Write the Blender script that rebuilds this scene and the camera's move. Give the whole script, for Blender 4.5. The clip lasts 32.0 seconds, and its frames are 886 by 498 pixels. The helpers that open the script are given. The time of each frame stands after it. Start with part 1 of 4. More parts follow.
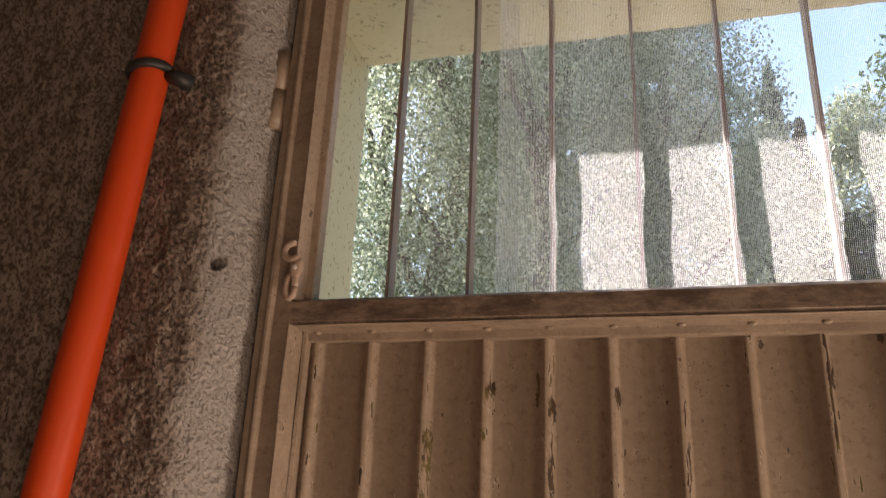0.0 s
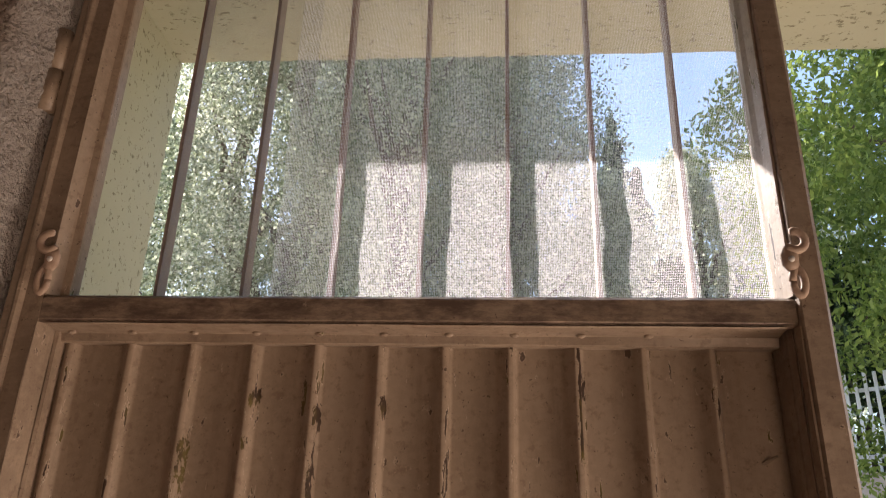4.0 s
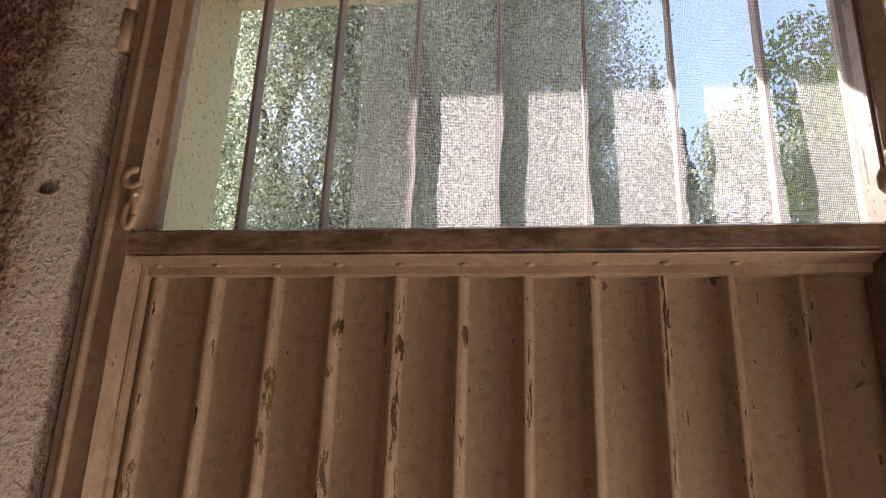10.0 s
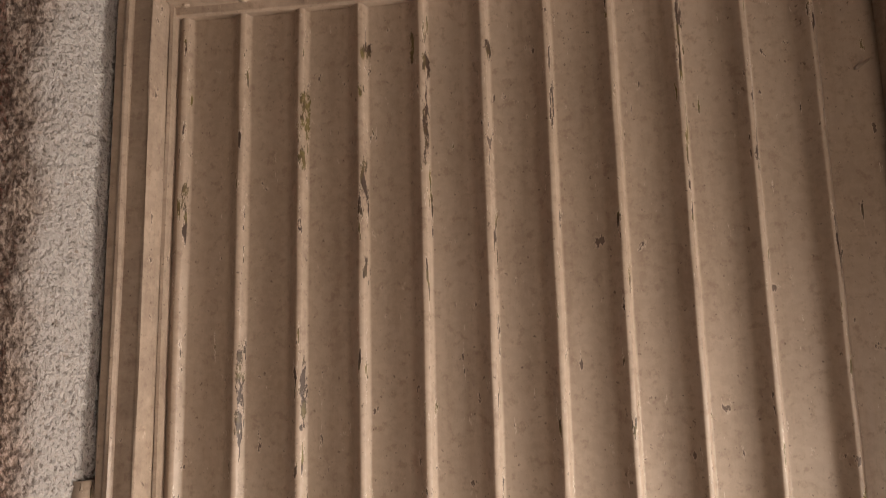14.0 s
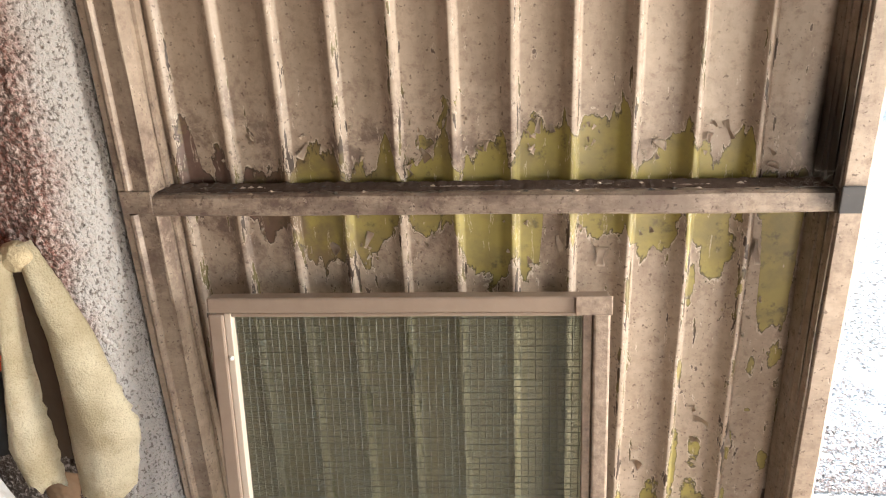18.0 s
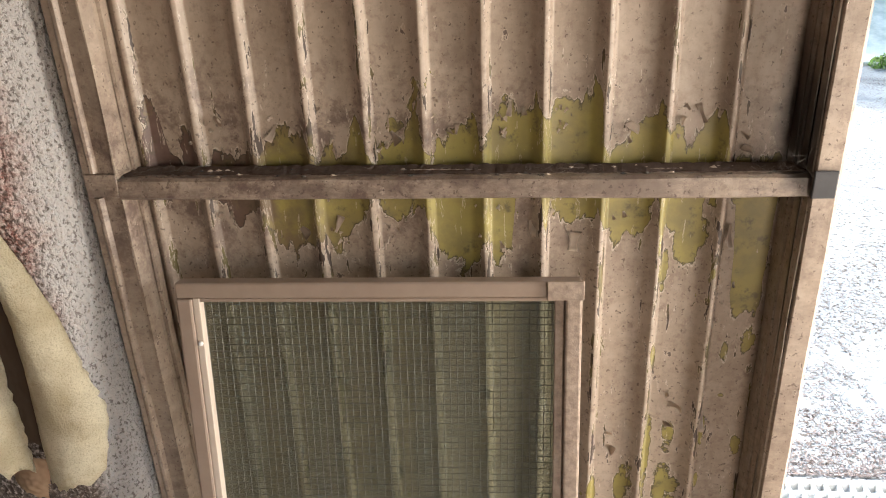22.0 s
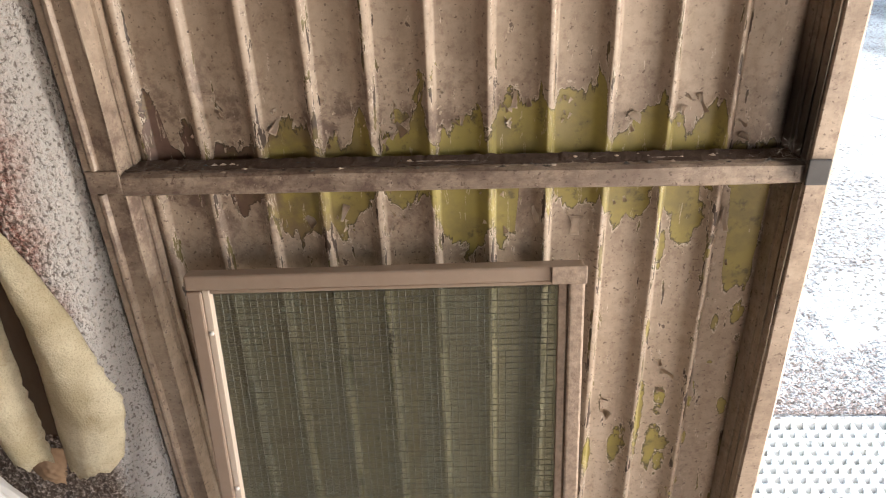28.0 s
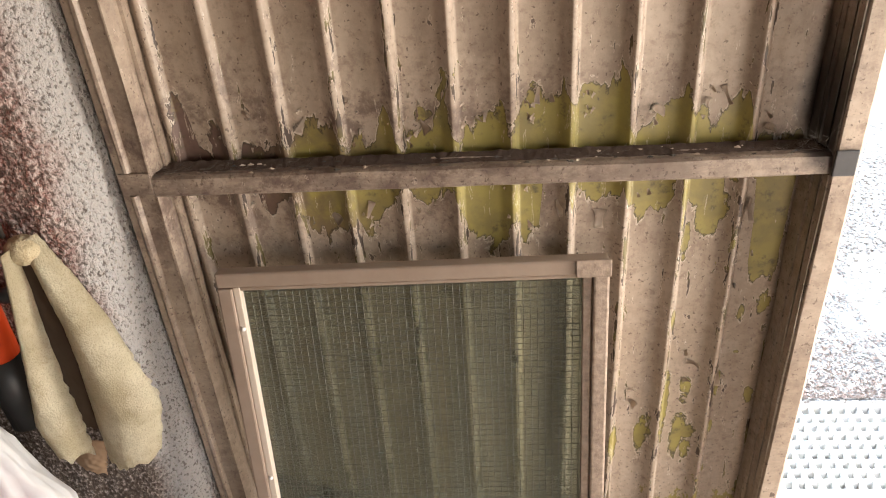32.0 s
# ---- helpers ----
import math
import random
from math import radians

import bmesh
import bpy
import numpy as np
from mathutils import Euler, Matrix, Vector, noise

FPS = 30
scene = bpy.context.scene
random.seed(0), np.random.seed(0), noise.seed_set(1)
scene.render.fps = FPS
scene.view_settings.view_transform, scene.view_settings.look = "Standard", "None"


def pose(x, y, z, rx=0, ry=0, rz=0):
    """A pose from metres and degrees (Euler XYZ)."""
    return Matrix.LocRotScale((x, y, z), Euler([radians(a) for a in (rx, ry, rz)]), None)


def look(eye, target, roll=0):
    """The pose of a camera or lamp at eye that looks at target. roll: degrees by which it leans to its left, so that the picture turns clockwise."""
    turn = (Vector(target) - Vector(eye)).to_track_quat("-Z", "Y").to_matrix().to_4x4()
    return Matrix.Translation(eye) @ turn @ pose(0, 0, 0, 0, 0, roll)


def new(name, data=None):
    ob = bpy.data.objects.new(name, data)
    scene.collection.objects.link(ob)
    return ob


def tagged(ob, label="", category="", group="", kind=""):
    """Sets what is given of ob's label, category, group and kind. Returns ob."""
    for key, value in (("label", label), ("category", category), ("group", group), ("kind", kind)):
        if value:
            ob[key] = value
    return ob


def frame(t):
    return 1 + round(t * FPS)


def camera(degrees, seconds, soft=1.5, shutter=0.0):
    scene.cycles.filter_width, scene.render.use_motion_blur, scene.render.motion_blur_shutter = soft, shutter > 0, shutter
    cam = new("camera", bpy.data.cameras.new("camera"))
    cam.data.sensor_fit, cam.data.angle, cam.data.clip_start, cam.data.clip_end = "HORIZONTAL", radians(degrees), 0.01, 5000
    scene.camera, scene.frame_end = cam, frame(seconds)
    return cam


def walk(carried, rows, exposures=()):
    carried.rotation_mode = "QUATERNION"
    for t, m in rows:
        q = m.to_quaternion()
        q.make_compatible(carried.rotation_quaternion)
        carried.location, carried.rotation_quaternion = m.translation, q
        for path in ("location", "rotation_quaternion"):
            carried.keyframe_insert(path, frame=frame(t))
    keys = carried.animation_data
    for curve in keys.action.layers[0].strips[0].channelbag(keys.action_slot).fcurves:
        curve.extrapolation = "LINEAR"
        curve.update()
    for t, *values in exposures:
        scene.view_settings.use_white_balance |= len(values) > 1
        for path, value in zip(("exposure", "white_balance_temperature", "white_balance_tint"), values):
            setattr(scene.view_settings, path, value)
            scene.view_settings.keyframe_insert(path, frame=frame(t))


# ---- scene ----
cam = camera(62.0, 32.0, soft=1.0, shutter=0.4)
PATH = [
    (0, (0.434, -0.764, 1.376), (-0.102, 1.044, 2.040), 2.6),
    (0.5, (0.444, -0.746, 1.374), (-0.063, 1.097, 1.962), 2.8),
    (1, (0.456, -0.744, 1.366), (-0.015, 1.107, 1.959), 3.0),
    (1.5, (0.464, -0.736, 1.371), (0.015, 1.124, 1.951), 2.3),
    (2, (0.479, -0.731, 1.363), (0.107, 1.140, 1.964), 2.9),
    (2.5, (0.495, -0.731, 1.369), (0.203, 1.160, 1.951), 2.5),
    (4.5, (0.512, -0.730, 1.361), (0.373, 1.097, 2.163), 1.7),
    (5, (0.504, -0.739, 1.371), (0.317, 1.075, 2.193), 1.7),
    (5.5, (0.497, -0.743, 1.382), (0.250, 1.073, 2.184), 2.8),
    (6, (0.491, -0.743, 1.384), (0.226, 1.063, 2.202), 3.6),
    (6.5, (0.498, -0.738, 1.373), (0.227, 1.057, 2.212), 2.6),
    (7, (0.492, -0.736, 1.370), (0.230, 1.079, 2.167), 1.7),
    (7.5, (0.477, -0.733, 1.362), (0.213, 1.116, 2.078), 2.3),
    (8, (0.476, -0.722, 1.332), (0.249, 1.136, 2.037), 2.0),
    (8.5, (0.472, -0.715, 1.320), (0.244, 1.159, 1.981), 2.0),
    (9, (0.467, -0.720, 1.326), (0.239, 1.159, 1.971), 2.0),
    (9.5, (0.472, -0.716, 1.321), (0.235, 1.153, 1.993), 2.3),
    (10, (0.470, -0.718, 1.328), (0.214, 1.154, 1.984), 2.1),
    (10.5, (0.465, -0.722, 1.326), (0.215, 1.151, 1.981), 1.9),
    (11, (0.466, -0.718, 1.315), (0.223, 1.157, 1.968), 2.3),
    (11.5, (0.456, -0.718, 1.296), (0.190, 1.155, 1.945), 3.2),
    (12, (0.449, -0.726, 1.266), (0.167, 1.156, 1.880), 1.1),
    (12.5, (0.452, -0.726, 1.226), (0.176, 1.150, 1.863), -0.6),
    (13, (0.438, -0.736, 1.197), (0.200, 1.185, 1.700), -1.0),
    (13.5, (0.434, -0.734, 1.172), (0.195, 1.211, 1.574), -1.4),
    (15.5, (0.426, -0.731, 1.069), (0.203, 1.253, 0.954), -0.3),
    (16, (0.441, -0.755, 1.018), (0.164, 1.194, 0.667), -0.7),
    (16.5, (0.445, -0.763, 1.019), (0.159, 1.125, 0.426), -0.7),
    (17, (0.448, -0.769, 1.019), (0.164, 1.069, 0.283), -0.8),
    (17.5, (0.447, -0.798, 0.996), (0.224, 1.029, 0.214), -1.1),
    (18, (0.472, -0.806, 0.975), (0.248, 1.031, 0.215), -2.7),
    (18.5, (0.477, -0.810, 0.962), (0.269, 1.022, 0.187), -3.0),
    (19, (0.475, -0.813, 0.960), (0.309, 1.024, 0.185), -2.7),
    (19.5, (0.492, -0.808, 0.967), (0.389, 1.038, 0.203), -2.9),
    (20, (0.497, -0.807, 0.971), (0.384, 1.028, 0.184), -2.5),
    (20.5, (0.501, -0.807, 0.970), (0.367, 1.029, 0.187), -2.0),
    (21, (0.489, -0.806, 0.970), (0.303, 1.026, 0.190), -1.7),
    (21.5, (0.489, -0.802, 0.968), (0.276, 1.015, 0.162), -2.8),
    (22, (0.496, -0.793, 0.972), (0.291, 1.027, 0.168), -2.4),
    (22.5, (0.497, -0.788, 0.969), (0.293, 1.039, 0.182), -2.4),
    (23, (0.503, -0.780, 0.978), (0.328, 1.040, 0.169), -2.4),
    (23.5, (0.506, -0.784, 0.971), (0.299, 1.006, 0.103), -3.0),
    (24, (0.504, -0.790, 0.960), (0.299, 0.981, 0.055), -2.7),
    (24.5, (0.496, -0.800, 0.947), (0.240, 0.974, 0.060), -2.5),
    (25, (0.472, -0.804, 0.966), (0.179, 0.980, 0.111), -3.3),
    (25.5, (0.435, -0.809, 0.975), (0.284, 1.015, 0.170), -2.3),
    (27.5, (0.447, -0.776, 1.052), (0.309, 0.955, 0.061), -3.1),
    (28, (0.443, -0.782, 1.046), (0.347, 0.956, 0.060), -2.4),
    (28.5, (0.457, -0.777, 1.053), (0.396, 0.975, 0.090), -2.3),
    (29, (0.463, -0.773, 1.044), (0.330, 0.965, 0.065), -2.7),
    (29.5, (0.443, -0.777, 1.040), (0.242, 0.956, 0.063), -2.9),
    (30, (0.442, -0.773, 1.043), (0.261, 0.954, 0.050), -2.8),
    (30.5, (0.442, -0.769, 1.042), (0.256, 0.950, 0.037), -2.8),
    (31, (0.449, -0.772, 1.051), (0.282, 0.912, -0.016), -3.4),
    (31.5, (0.449, -0.779, 1.066), (0.264, 0.940, 0.061), -4.7),
    (32, (0.445, -0.781, 1.067), (0.278, 0.925, 0.037), -4.4),
]
EXPOSURES = [(0, 1.62, 6900, 14), (2, 1.57, 6900, 15), (6, 1.32, 6900, 17), (9, 1.45, 6900, 17), (11, 1.42, 6900, 17), (13, 1.88, 6300, 11), (15.5, 2.5, 5500, 1), (17, 2.6, 5500, 0), (18, 2.64, 5500, 0), (19, 2.3, 5600, 2), (20, 1.95, 5800, 4), (21, 1.88, 5700, 3), (22, 2.25, 5550, 1), (24, 2.2, 5550, 2), (25, 2.42, 5600, 1), (28, 2.28, 5600, 2), (29, 2.08, 5600, 2), (30, 2.32, 5650, 2), (32, 2.4, 5650, 2)]
walk(cam, [(t, look(eye, target, roll)) for t, eye, target, roll in PATH], EXPOSURES)


# ---- world, sun and exposure ----
world = bpy.data.worlds.new("sky")
scene.world = world
world.use_nodes = True
wt = world.node_tree
sky = wt.nodes.new("ShaderNodeTexSky")
sky.sky_type, sky.sun_disc = "NISHITA", False
SUN = Vector((-0.365, 0.315, 0.375)).normalized()
sky.sun_elevation = math.asin(SUN.z)
sky.sun_rotation = math.atan2(SUN.x, SUN.y)
sky.air_density, sky.dust_density = 1.0, 0.6
wt.links.new(sky.outputs[0], wt.nodes["Background"].inputs[0])
wt.nodes["Background"].inputs[1].default_value = 0.15
sun_data = bpy.data.lights.new("sun", "SUN")
sun_data.energy, sun_data.angle, sun_data.color = 5.0, radians(0.6), (1.0, 0.975, 0.95)
sun = new("sun", sun_data)
sun.matrix_world = look(SUN * 30, (0, 0, 0))


# ---- materials ----
class Graph:
    """Short hand for node materials."""

    def __init__(self, name, rough=0.6, metal=0.0, spec=0.4):
        self.mat = bpy.data.materials.new(name)
        self.mat.use_nodes = True
        self.t = self.mat.node_tree
        self.b = self.t.nodes["Principled BSDF"]
        self.b.inputs["Roughness"].default_value = rough
        self.b.inputs["Metallic"].default_value = metal
        self.b.inputs["Specular IOR Level"].default_value = spec
        self.co = self.t.nodes.new("ShaderNodeTexCoord").outputs["Object"]

    def put(self, sock, v):
        if isinstance(v, bpy.types.NodeSocket):
            self.t.links.new(v, sock)
        elif isinstance(v, (tuple, list)) and len(v) == 3 and sock.type == "RGBA":
            sock.default_value = (*v, 1)
        else:
            sock.default_value = v

    def math(self, op, a, b=0.0, c=None, clamp=False):
        n = self.t.nodes.new("ShaderNodeMath")
        n.operation, n.use_clamp = op, clamp
        self.put(n.inputs[0], a)
        self.put(n.inputs[1], b)
        if c is not None:
            self.put(n.inputs[2], c)
        return n.outputs[0]

    def scaled(self, v):
        n = self.t.nodes.new("ShaderNodeMapping")
        n.inputs["Scale"].default_value = v
        self.t.links.new(self.co, n.inputs[0])
        return n.outputs[0]

    def noise(self, scale, detail=4.0, rough=0.6, co=None, distort=0.0):
        n = self.t.nodes.new("ShaderNodeTexNoise")
        n.inputs["Scale"].default_value, n.inputs["Detail"].default_value = scale, detail
        n.inputs["Roughness"].default_value, n.inputs["Distortion"].default_value = rough, distort
        self.t.links.new(co or self.co, n.inputs["Vector"])
        return n.outputs["Fac"]

    def step(self, v, lo, hi):
        n = self.t.nodes.new("ShaderNodeMapRange")
        n.interpolation_type = "SMOOTHSTEP"
        self.put(n.inputs[0], v)
        n.inputs[1].default_value, n.inputs[2].default_value = lo, hi
        return n.outputs[0]

    def mix(self, f, a, b):
        n = self.t.nodes.new("ShaderNodeMix")
        n.data_type = "RGBA"
        self.put(n.inputs[0], f)
        self.put(n.inputs[6], a)
        self.put(n.inputs[7], b)
        return n.outputs[2]

    def axes(self):
        n = self.t.nodes.new("ShaderNodeSeparateXYZ")
        self.t.links.new(self.co, n.inputs[0])
        return n.outputs

    def per_island(self):
        return self.t.nodes.new("ShaderNodeNewGeometry").outputs["Random Per Island"]

    def bump(self, h, strength=0.4, dist=0.002, normal=None):
        n = self.t.nodes.new("ShaderNodeBump")
        n.inputs["Strength"].default_value, n.inputs["Distance"].default_value = strength, dist
        self.put(n.inputs["Height"], h)
        if normal is not None:
            self.t.links.new(normal, n.inputs["Normal"])
        self.t.links.new(n.outputs[0], self.b.inputs["Normal"])
        return n.outputs[0]

    def done(self, colour=None, rough=None):
        if colour is not None:
            self.put(self.b.inputs["Base Color"], colour)
        if rough is not None:
            self.put(self.b.inputs["Roughness"], rough)
        return self.mat


def plain(name, a, b, scale=40, rough=0.6, metal=0.0, bump=0.2, dist=0.001, spec=0.4):
    g = Graph(name, rough, metal, spec)
    n = g.noise(scale, 6)
    g.bump(n, bump, dist)
    return g.done(g.mix(n, a, b))


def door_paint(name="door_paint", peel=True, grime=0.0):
    """Taupe oil paint on steel, peeled to a yellow-green coat and dark primer round the lower cross bar."""
    g = Graph(name, 0.5, 0, 0.5)
    x, y, z = g.axes()
    big, fine = g.noise(3.5, 3), g.noise(110, 5, 0.7)
    streak = g.noise(9, 6, 0.65, g.scaled((6, 6, 0.7)))
    base = g.mix(g.step(big, 0.3, 0.7), (0.275, 0.218, 0.166), (0.330, 0.270, 0.216))
    base = g.mix(g.math("MULTIPLY", g.step(streak, 0.45, 0.75), 0.5), base, (0.190, 0.138, 0.098))
    low = g.step(z, 1.12, 0.70)
    spots = g.step(g.noise(42, 8, 0.75), 0.53, 0.70)
    base = g.mix(g.math("MULTIPLY", spots, g.math("ADD", 0.18, g.math("MULTIPLY", low, 0.72))), base, (0.165, 0.120, 0.092))
    base = g.mix(g.math("MULTIPLY", g.step(g.noise(16, 5), 0.52, 0.66), g.math("MULTIPLY", low, 0.35)), base, (0.44, 0.37, 0.30))
    base = g.mix(g.math("MULTIPLY", g.step(fine, 0.40, 0.62), 0.30), base, (0.41, 0.335, 0.26))
    base = g.mix(g.math("MULTIPLY", g.step(g.noise(85, 6, 0.7), 0.52, 0.66), 0.52), base, (0.175, 0.125, 0.095))
    fleck = g.step(g.math("ADD", g.noise(190, 3, 0.6), g.math("MULTIPLY", low, 0.045)), 0.665, 0.70)
    base = g.mix(g.math("MULTIPLY", fleck, 0.85), base, (0.10, 0.07, 0.05))
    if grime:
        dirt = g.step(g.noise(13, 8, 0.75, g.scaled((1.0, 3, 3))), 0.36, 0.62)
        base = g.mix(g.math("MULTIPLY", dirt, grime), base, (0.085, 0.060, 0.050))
    near = g.step(g.math("ABSOLUTE", g.math("SUBTRACT", z, 0.715)), 0.20, 0.03)
    mott = g.math("MULTIPLY", g.step(g.noise(27, 8, 0.75), 0.45, 0.62), g.math("MULTIPLY", near, g.math("SUBTRACT", 0.85, g.math("MULTIPLY", g.step(x, 0.30, 0.62), 0.45))))
    base = g.mix(mott, base, (0.095, 0.062, 0.050))
    sc = g.noise(62, 4, 0.62, g.scaled((1.0, 1.0, 0.6)))
    base = g.mix(g.math("MULTIPLY", g.step(sc, 0.662, 0.682), 0.5), base, (0.50, 0.42, 0.34))
    base = g.mix(g.math("MULTIPLY", g.step(sc, 0.688, 0.700), 0.9), base, (0.075, 0.050, 0.038))
    h = g.math("SUBTRACT", g.math("MULTIPLY", fine, 0.2), g.math("MULTIPLY", g.step(sc, 0.688, 0.700), 0.6))
    col = base
    rib = g.math("ABSOLUTE", g.math("SUBTRACT", g.math("FRACT", g.math("ADD", g.math("DIVIDE", x, P), 0.545)), 0.5))
    onrib = g.step(rib, 0.17, 0.06)
    if peel:
        # how far the coat has gone, above and below the bar, pan by pan
        def limits(points):
            """Reach in metres over the place across the leaf, counted in ribs."""
            total = None
            for half in (points[: len(points) // 2 + 1], points[len(points) // 2 :]):
                r = g.t.nodes.new("ShaderNodeValToRGB")
                e = r.color_ramp.elements
                stops = [(half[0][0] - 0.001, 0.0), *half, (half[-1][0] + 0.001, 0.0)]
                while len(e) < len(stops):
                    e.new(0.5)
                for k, (u, v) in enumerate(stops):
                    e[k].position = u / 12.6
                    e[k].color = (v * 5, v * 5, v * 5, 1)
                g.put(r.inputs[0], g.math("DIVIDE", x, 12.6 * P))
                total = r.outputs[0] if total is None else g.math("MAXIMUM", total, r.outputs[0])
            return g.math("MULTIPLY", total, 0.2)

        up = limits(((0.9, 0.03), (1.0, 0.072), (1.25, 0.055), (1.32, 0), (1.55, 0), (1.62, 0.045), (1.88, 0.045), (1.95, 0.01), (2.5, 0.004), (2.9, 0.03), (3.2, 0.02), (3.5, 0.035), (3.85, 0.045), (3.95, 0.02),
                     (4.5, 0.002), (4.65, 0.035), (4.88, 0.045), (5.0, 0.03), (5.25, 0.012), (5.55, 0.03), (5.88, 0.05), (6.0, 0.03), (6.5, 0.035), (6.88, 0.047), (7.05, 0.045), (7.25, 0.070), (7.5, 0.05), (7.85, 0.076),
                     (8.0, 0.072), (8.85, 0.074), (8.97, 0.02), (9.25, 0.014), (9.85, 0.064), (9.98, 0.062), (10.3, 0.008), (10.88, 0.070), (10.98, 0.012), (12, 0.004)))
        down = limits(((0.9, 0), (1.9, 0.0), (2.05, 0.02), (2.4, 0.05), (2.85, 0.03), (3.0, 0.085), (3.9, 0.085), (4.05, 0.085), (4.45, 0.065), (4.55, 0.045), (4.9, 0.05), (5.05, 0.035), (5.85, 0.04), (5.98, 0.1), (6.9, 0.1),
                       (7.0, 0.1), (7.38, 0.095), (7.45, 0.02), (7.85, 0.015), (7.97, 0.09), (8.05, 0.04), (8.85, 0.045), (8.97, 0.09), (9.05, 0.076), (9.45, 0.062), (9.85, 0.02), (9.95, 0.11), (10.04, 0.078), (10.6, 0.078), (10.65, 0.015),
                       (10.95, 0.03), (11.2, 0.03), (11.3, 0.17), (11.8, 0.17), (11.85, 0.0)))
        torn = g.math("SUBTRACT", g.noise(38, 7, 0.62, g.scaled((1.0, 1.0, 0.55)), 0.6), 0.5)
        wide = g.math("SUBTRACT", g.noise(15, 4, 0.55, g.scaled((1.3, 1.0, 0.5)), 0.3), 0.5)
        rag = g.math("ADD", g.math("MULTIPLY", torn, 0.11), g.math("MULTIPLY", wide, 0.07))
        ma = g.math("ADD", g.math("SUBTRACT", up, g.math("SUBTRACT", z, 0.727)), rag)
        mb = g.math("ADD", g.math("SUBTRACT", down, g.math("SUBTRACT", 0.698, z)), rag)
        m = g.math("SUBTRACT", g.math("MINIMUM", ma, mb), g.math("MULTIPLY", onrib, 0.022))
        # the wet lower end of the leaf beside the sash
        foot = g.math("ADD", g.math("SUBTRACT", g.math("MULTIPLY", g.step(x, 0.55, 0.66), 0.13), z), g.math("MULTIPLY", rag, 4.0))
        m = g.math("MAXIMUM", m, g.math("SUBTRACT", foot, 0.0))
        isle = g.math("SUBTRACT", g.math("MULTIPLY", g.math("SUBTRACT", g.noise(24, 5, 0.6, g.scaled((1.4, 1.0, 0.7)), 0.5), 0.665), 0.3), g.math("MULTIPLY", g.step(z, 0.80, 1.00), 0.15))
        m = g.math("MAXIMUM", m, isle)
        # single bare patches
        bare = None
        for cx, cz, w, hh in ((0.072, 0.782, 0.009, 0.030), (0.112, 0.750, 0.011, 0.024), (0.357, 0.768, 0.010, 0.008), (0.543, 0.780, 0.012, 0.020), (0.594, 0.262, 0.006, 0.055),
                              (0.662, 0.319, 0.0062, 0.063), (0.692, 0.262, 0.016, 0.048), (0.689, 0.350, 0.009, 0.031), (0.633, 0.270, 0.012, 0.045), (0.747, 0.479, 0.0055, 0.018),
                              (0.771, 0.500, 0.010, 0.022), (0.768, 0.600, 0.015, 0.075), (0.690, 0.630, 0.020, 0.030), (0.664, 0.600, 0.006, 0.035), (0.730, 0.363, 0.004, 0.026),
                              (0.730, 0.281, 0.004, 0.014), (0.660, 0.479, 0.004, 0.014), (0.774, 0.341, 0.007, 0.015), (0.778, 0.459, 0.004, 0.009), (0.749, 0.417, 0.005, 0.004)):
            a = g.math("POWER", g.math("DIVIDE", g.math("SUBTRACT", x, cx), w), 2.0)
            b = g.math("POWER", g.math("DIVIDE", g.math("SUBTRACT", z, cz), hh), 2.0)
            one = g.math("SUBTRACT", 1.0, g.math("ADD", a, b))
            bare = one if bare is None else g.math("MAXIMUM", bare, one)
        m = g.math("MAXIMUM", m, g.math("MULTIPLY", g.math("ADD", bare, g.math("ADD", g.math("MULTIPLY", torn, 5.0), g.math("MULTIPLY", g.math("SUBTRACT", g.noise(130, 5, 0.7), 0.55), 1.6))), 0.016))
        peeled = g.step(m, 0.0, 0.0016)
        # pale edge of the lifted coat; its thin shadow beneath is dark colour
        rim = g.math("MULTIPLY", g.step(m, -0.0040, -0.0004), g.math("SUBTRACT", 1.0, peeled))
        lip_shadow = g.math("MULTIPLY", peeled, g.step(m, 0.0065, 0.0015))
        coat = g.mix(g.step(g.noise(30, 5), 0.35, 0.7), (0.270, 0.230, 0.062), (0.190, 0.158, 0.056))
        rust = g.mix(g.noise(60, 6, 0.7), (0.060, 0.030, 0.026), (0.17, 0.115, 0.09))
        old = g.math("MULTIPLY", g.step(x, 0.40, 0.12), g.step(g.noise(17, 5), 0.34, 0.52))
        coat = g.mix(old, coat, rust)
        coat = g.mix(g.math("MULTIPLY", g.step(g.noise(48, 6, 0.7), 0.55, 0.70), 0.8), coat, (0.075, 0.060, 0.035))
        col = g.mix(peeled, col, coat)
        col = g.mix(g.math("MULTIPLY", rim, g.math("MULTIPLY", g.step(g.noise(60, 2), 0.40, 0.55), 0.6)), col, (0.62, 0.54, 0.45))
        col = g.mix(g.math("MULTIPLY", lip_shadow, 0.92), col, (0.045, 0.034, 0.022))
        h = g.math("ADD", h, g.math("SUBTRACT", 1.0, peeled))
        # nicks along the crests
        nv = g.noise(34, 5, 0.6, g.scaled((3.6, 3.6, 0.6)))
        thr = g.math("ADD", g.math("MULTIPLY", onrib, 0.102), g.math("MULTIPLY", g.step(z, 0.95, 0.70), 0.055))
        nick = g.step(g.math("ADD", nv, thr), 0.712, 0.720)
        halo = g.math("MULTIPLY", g.step(g.math("ADD", nv, thr), 0.690, 0.704), g.math("SUBTRACT", 1.0, nick))
        col = g.mix(g.math("MULTIPLY", halo, 0.55), col, (0.62, 0.54, 0.45))
        nick = g.math("MULTIPLY", nick, g.math("SUBTRACT", 1.0, peeled))
        chips = None
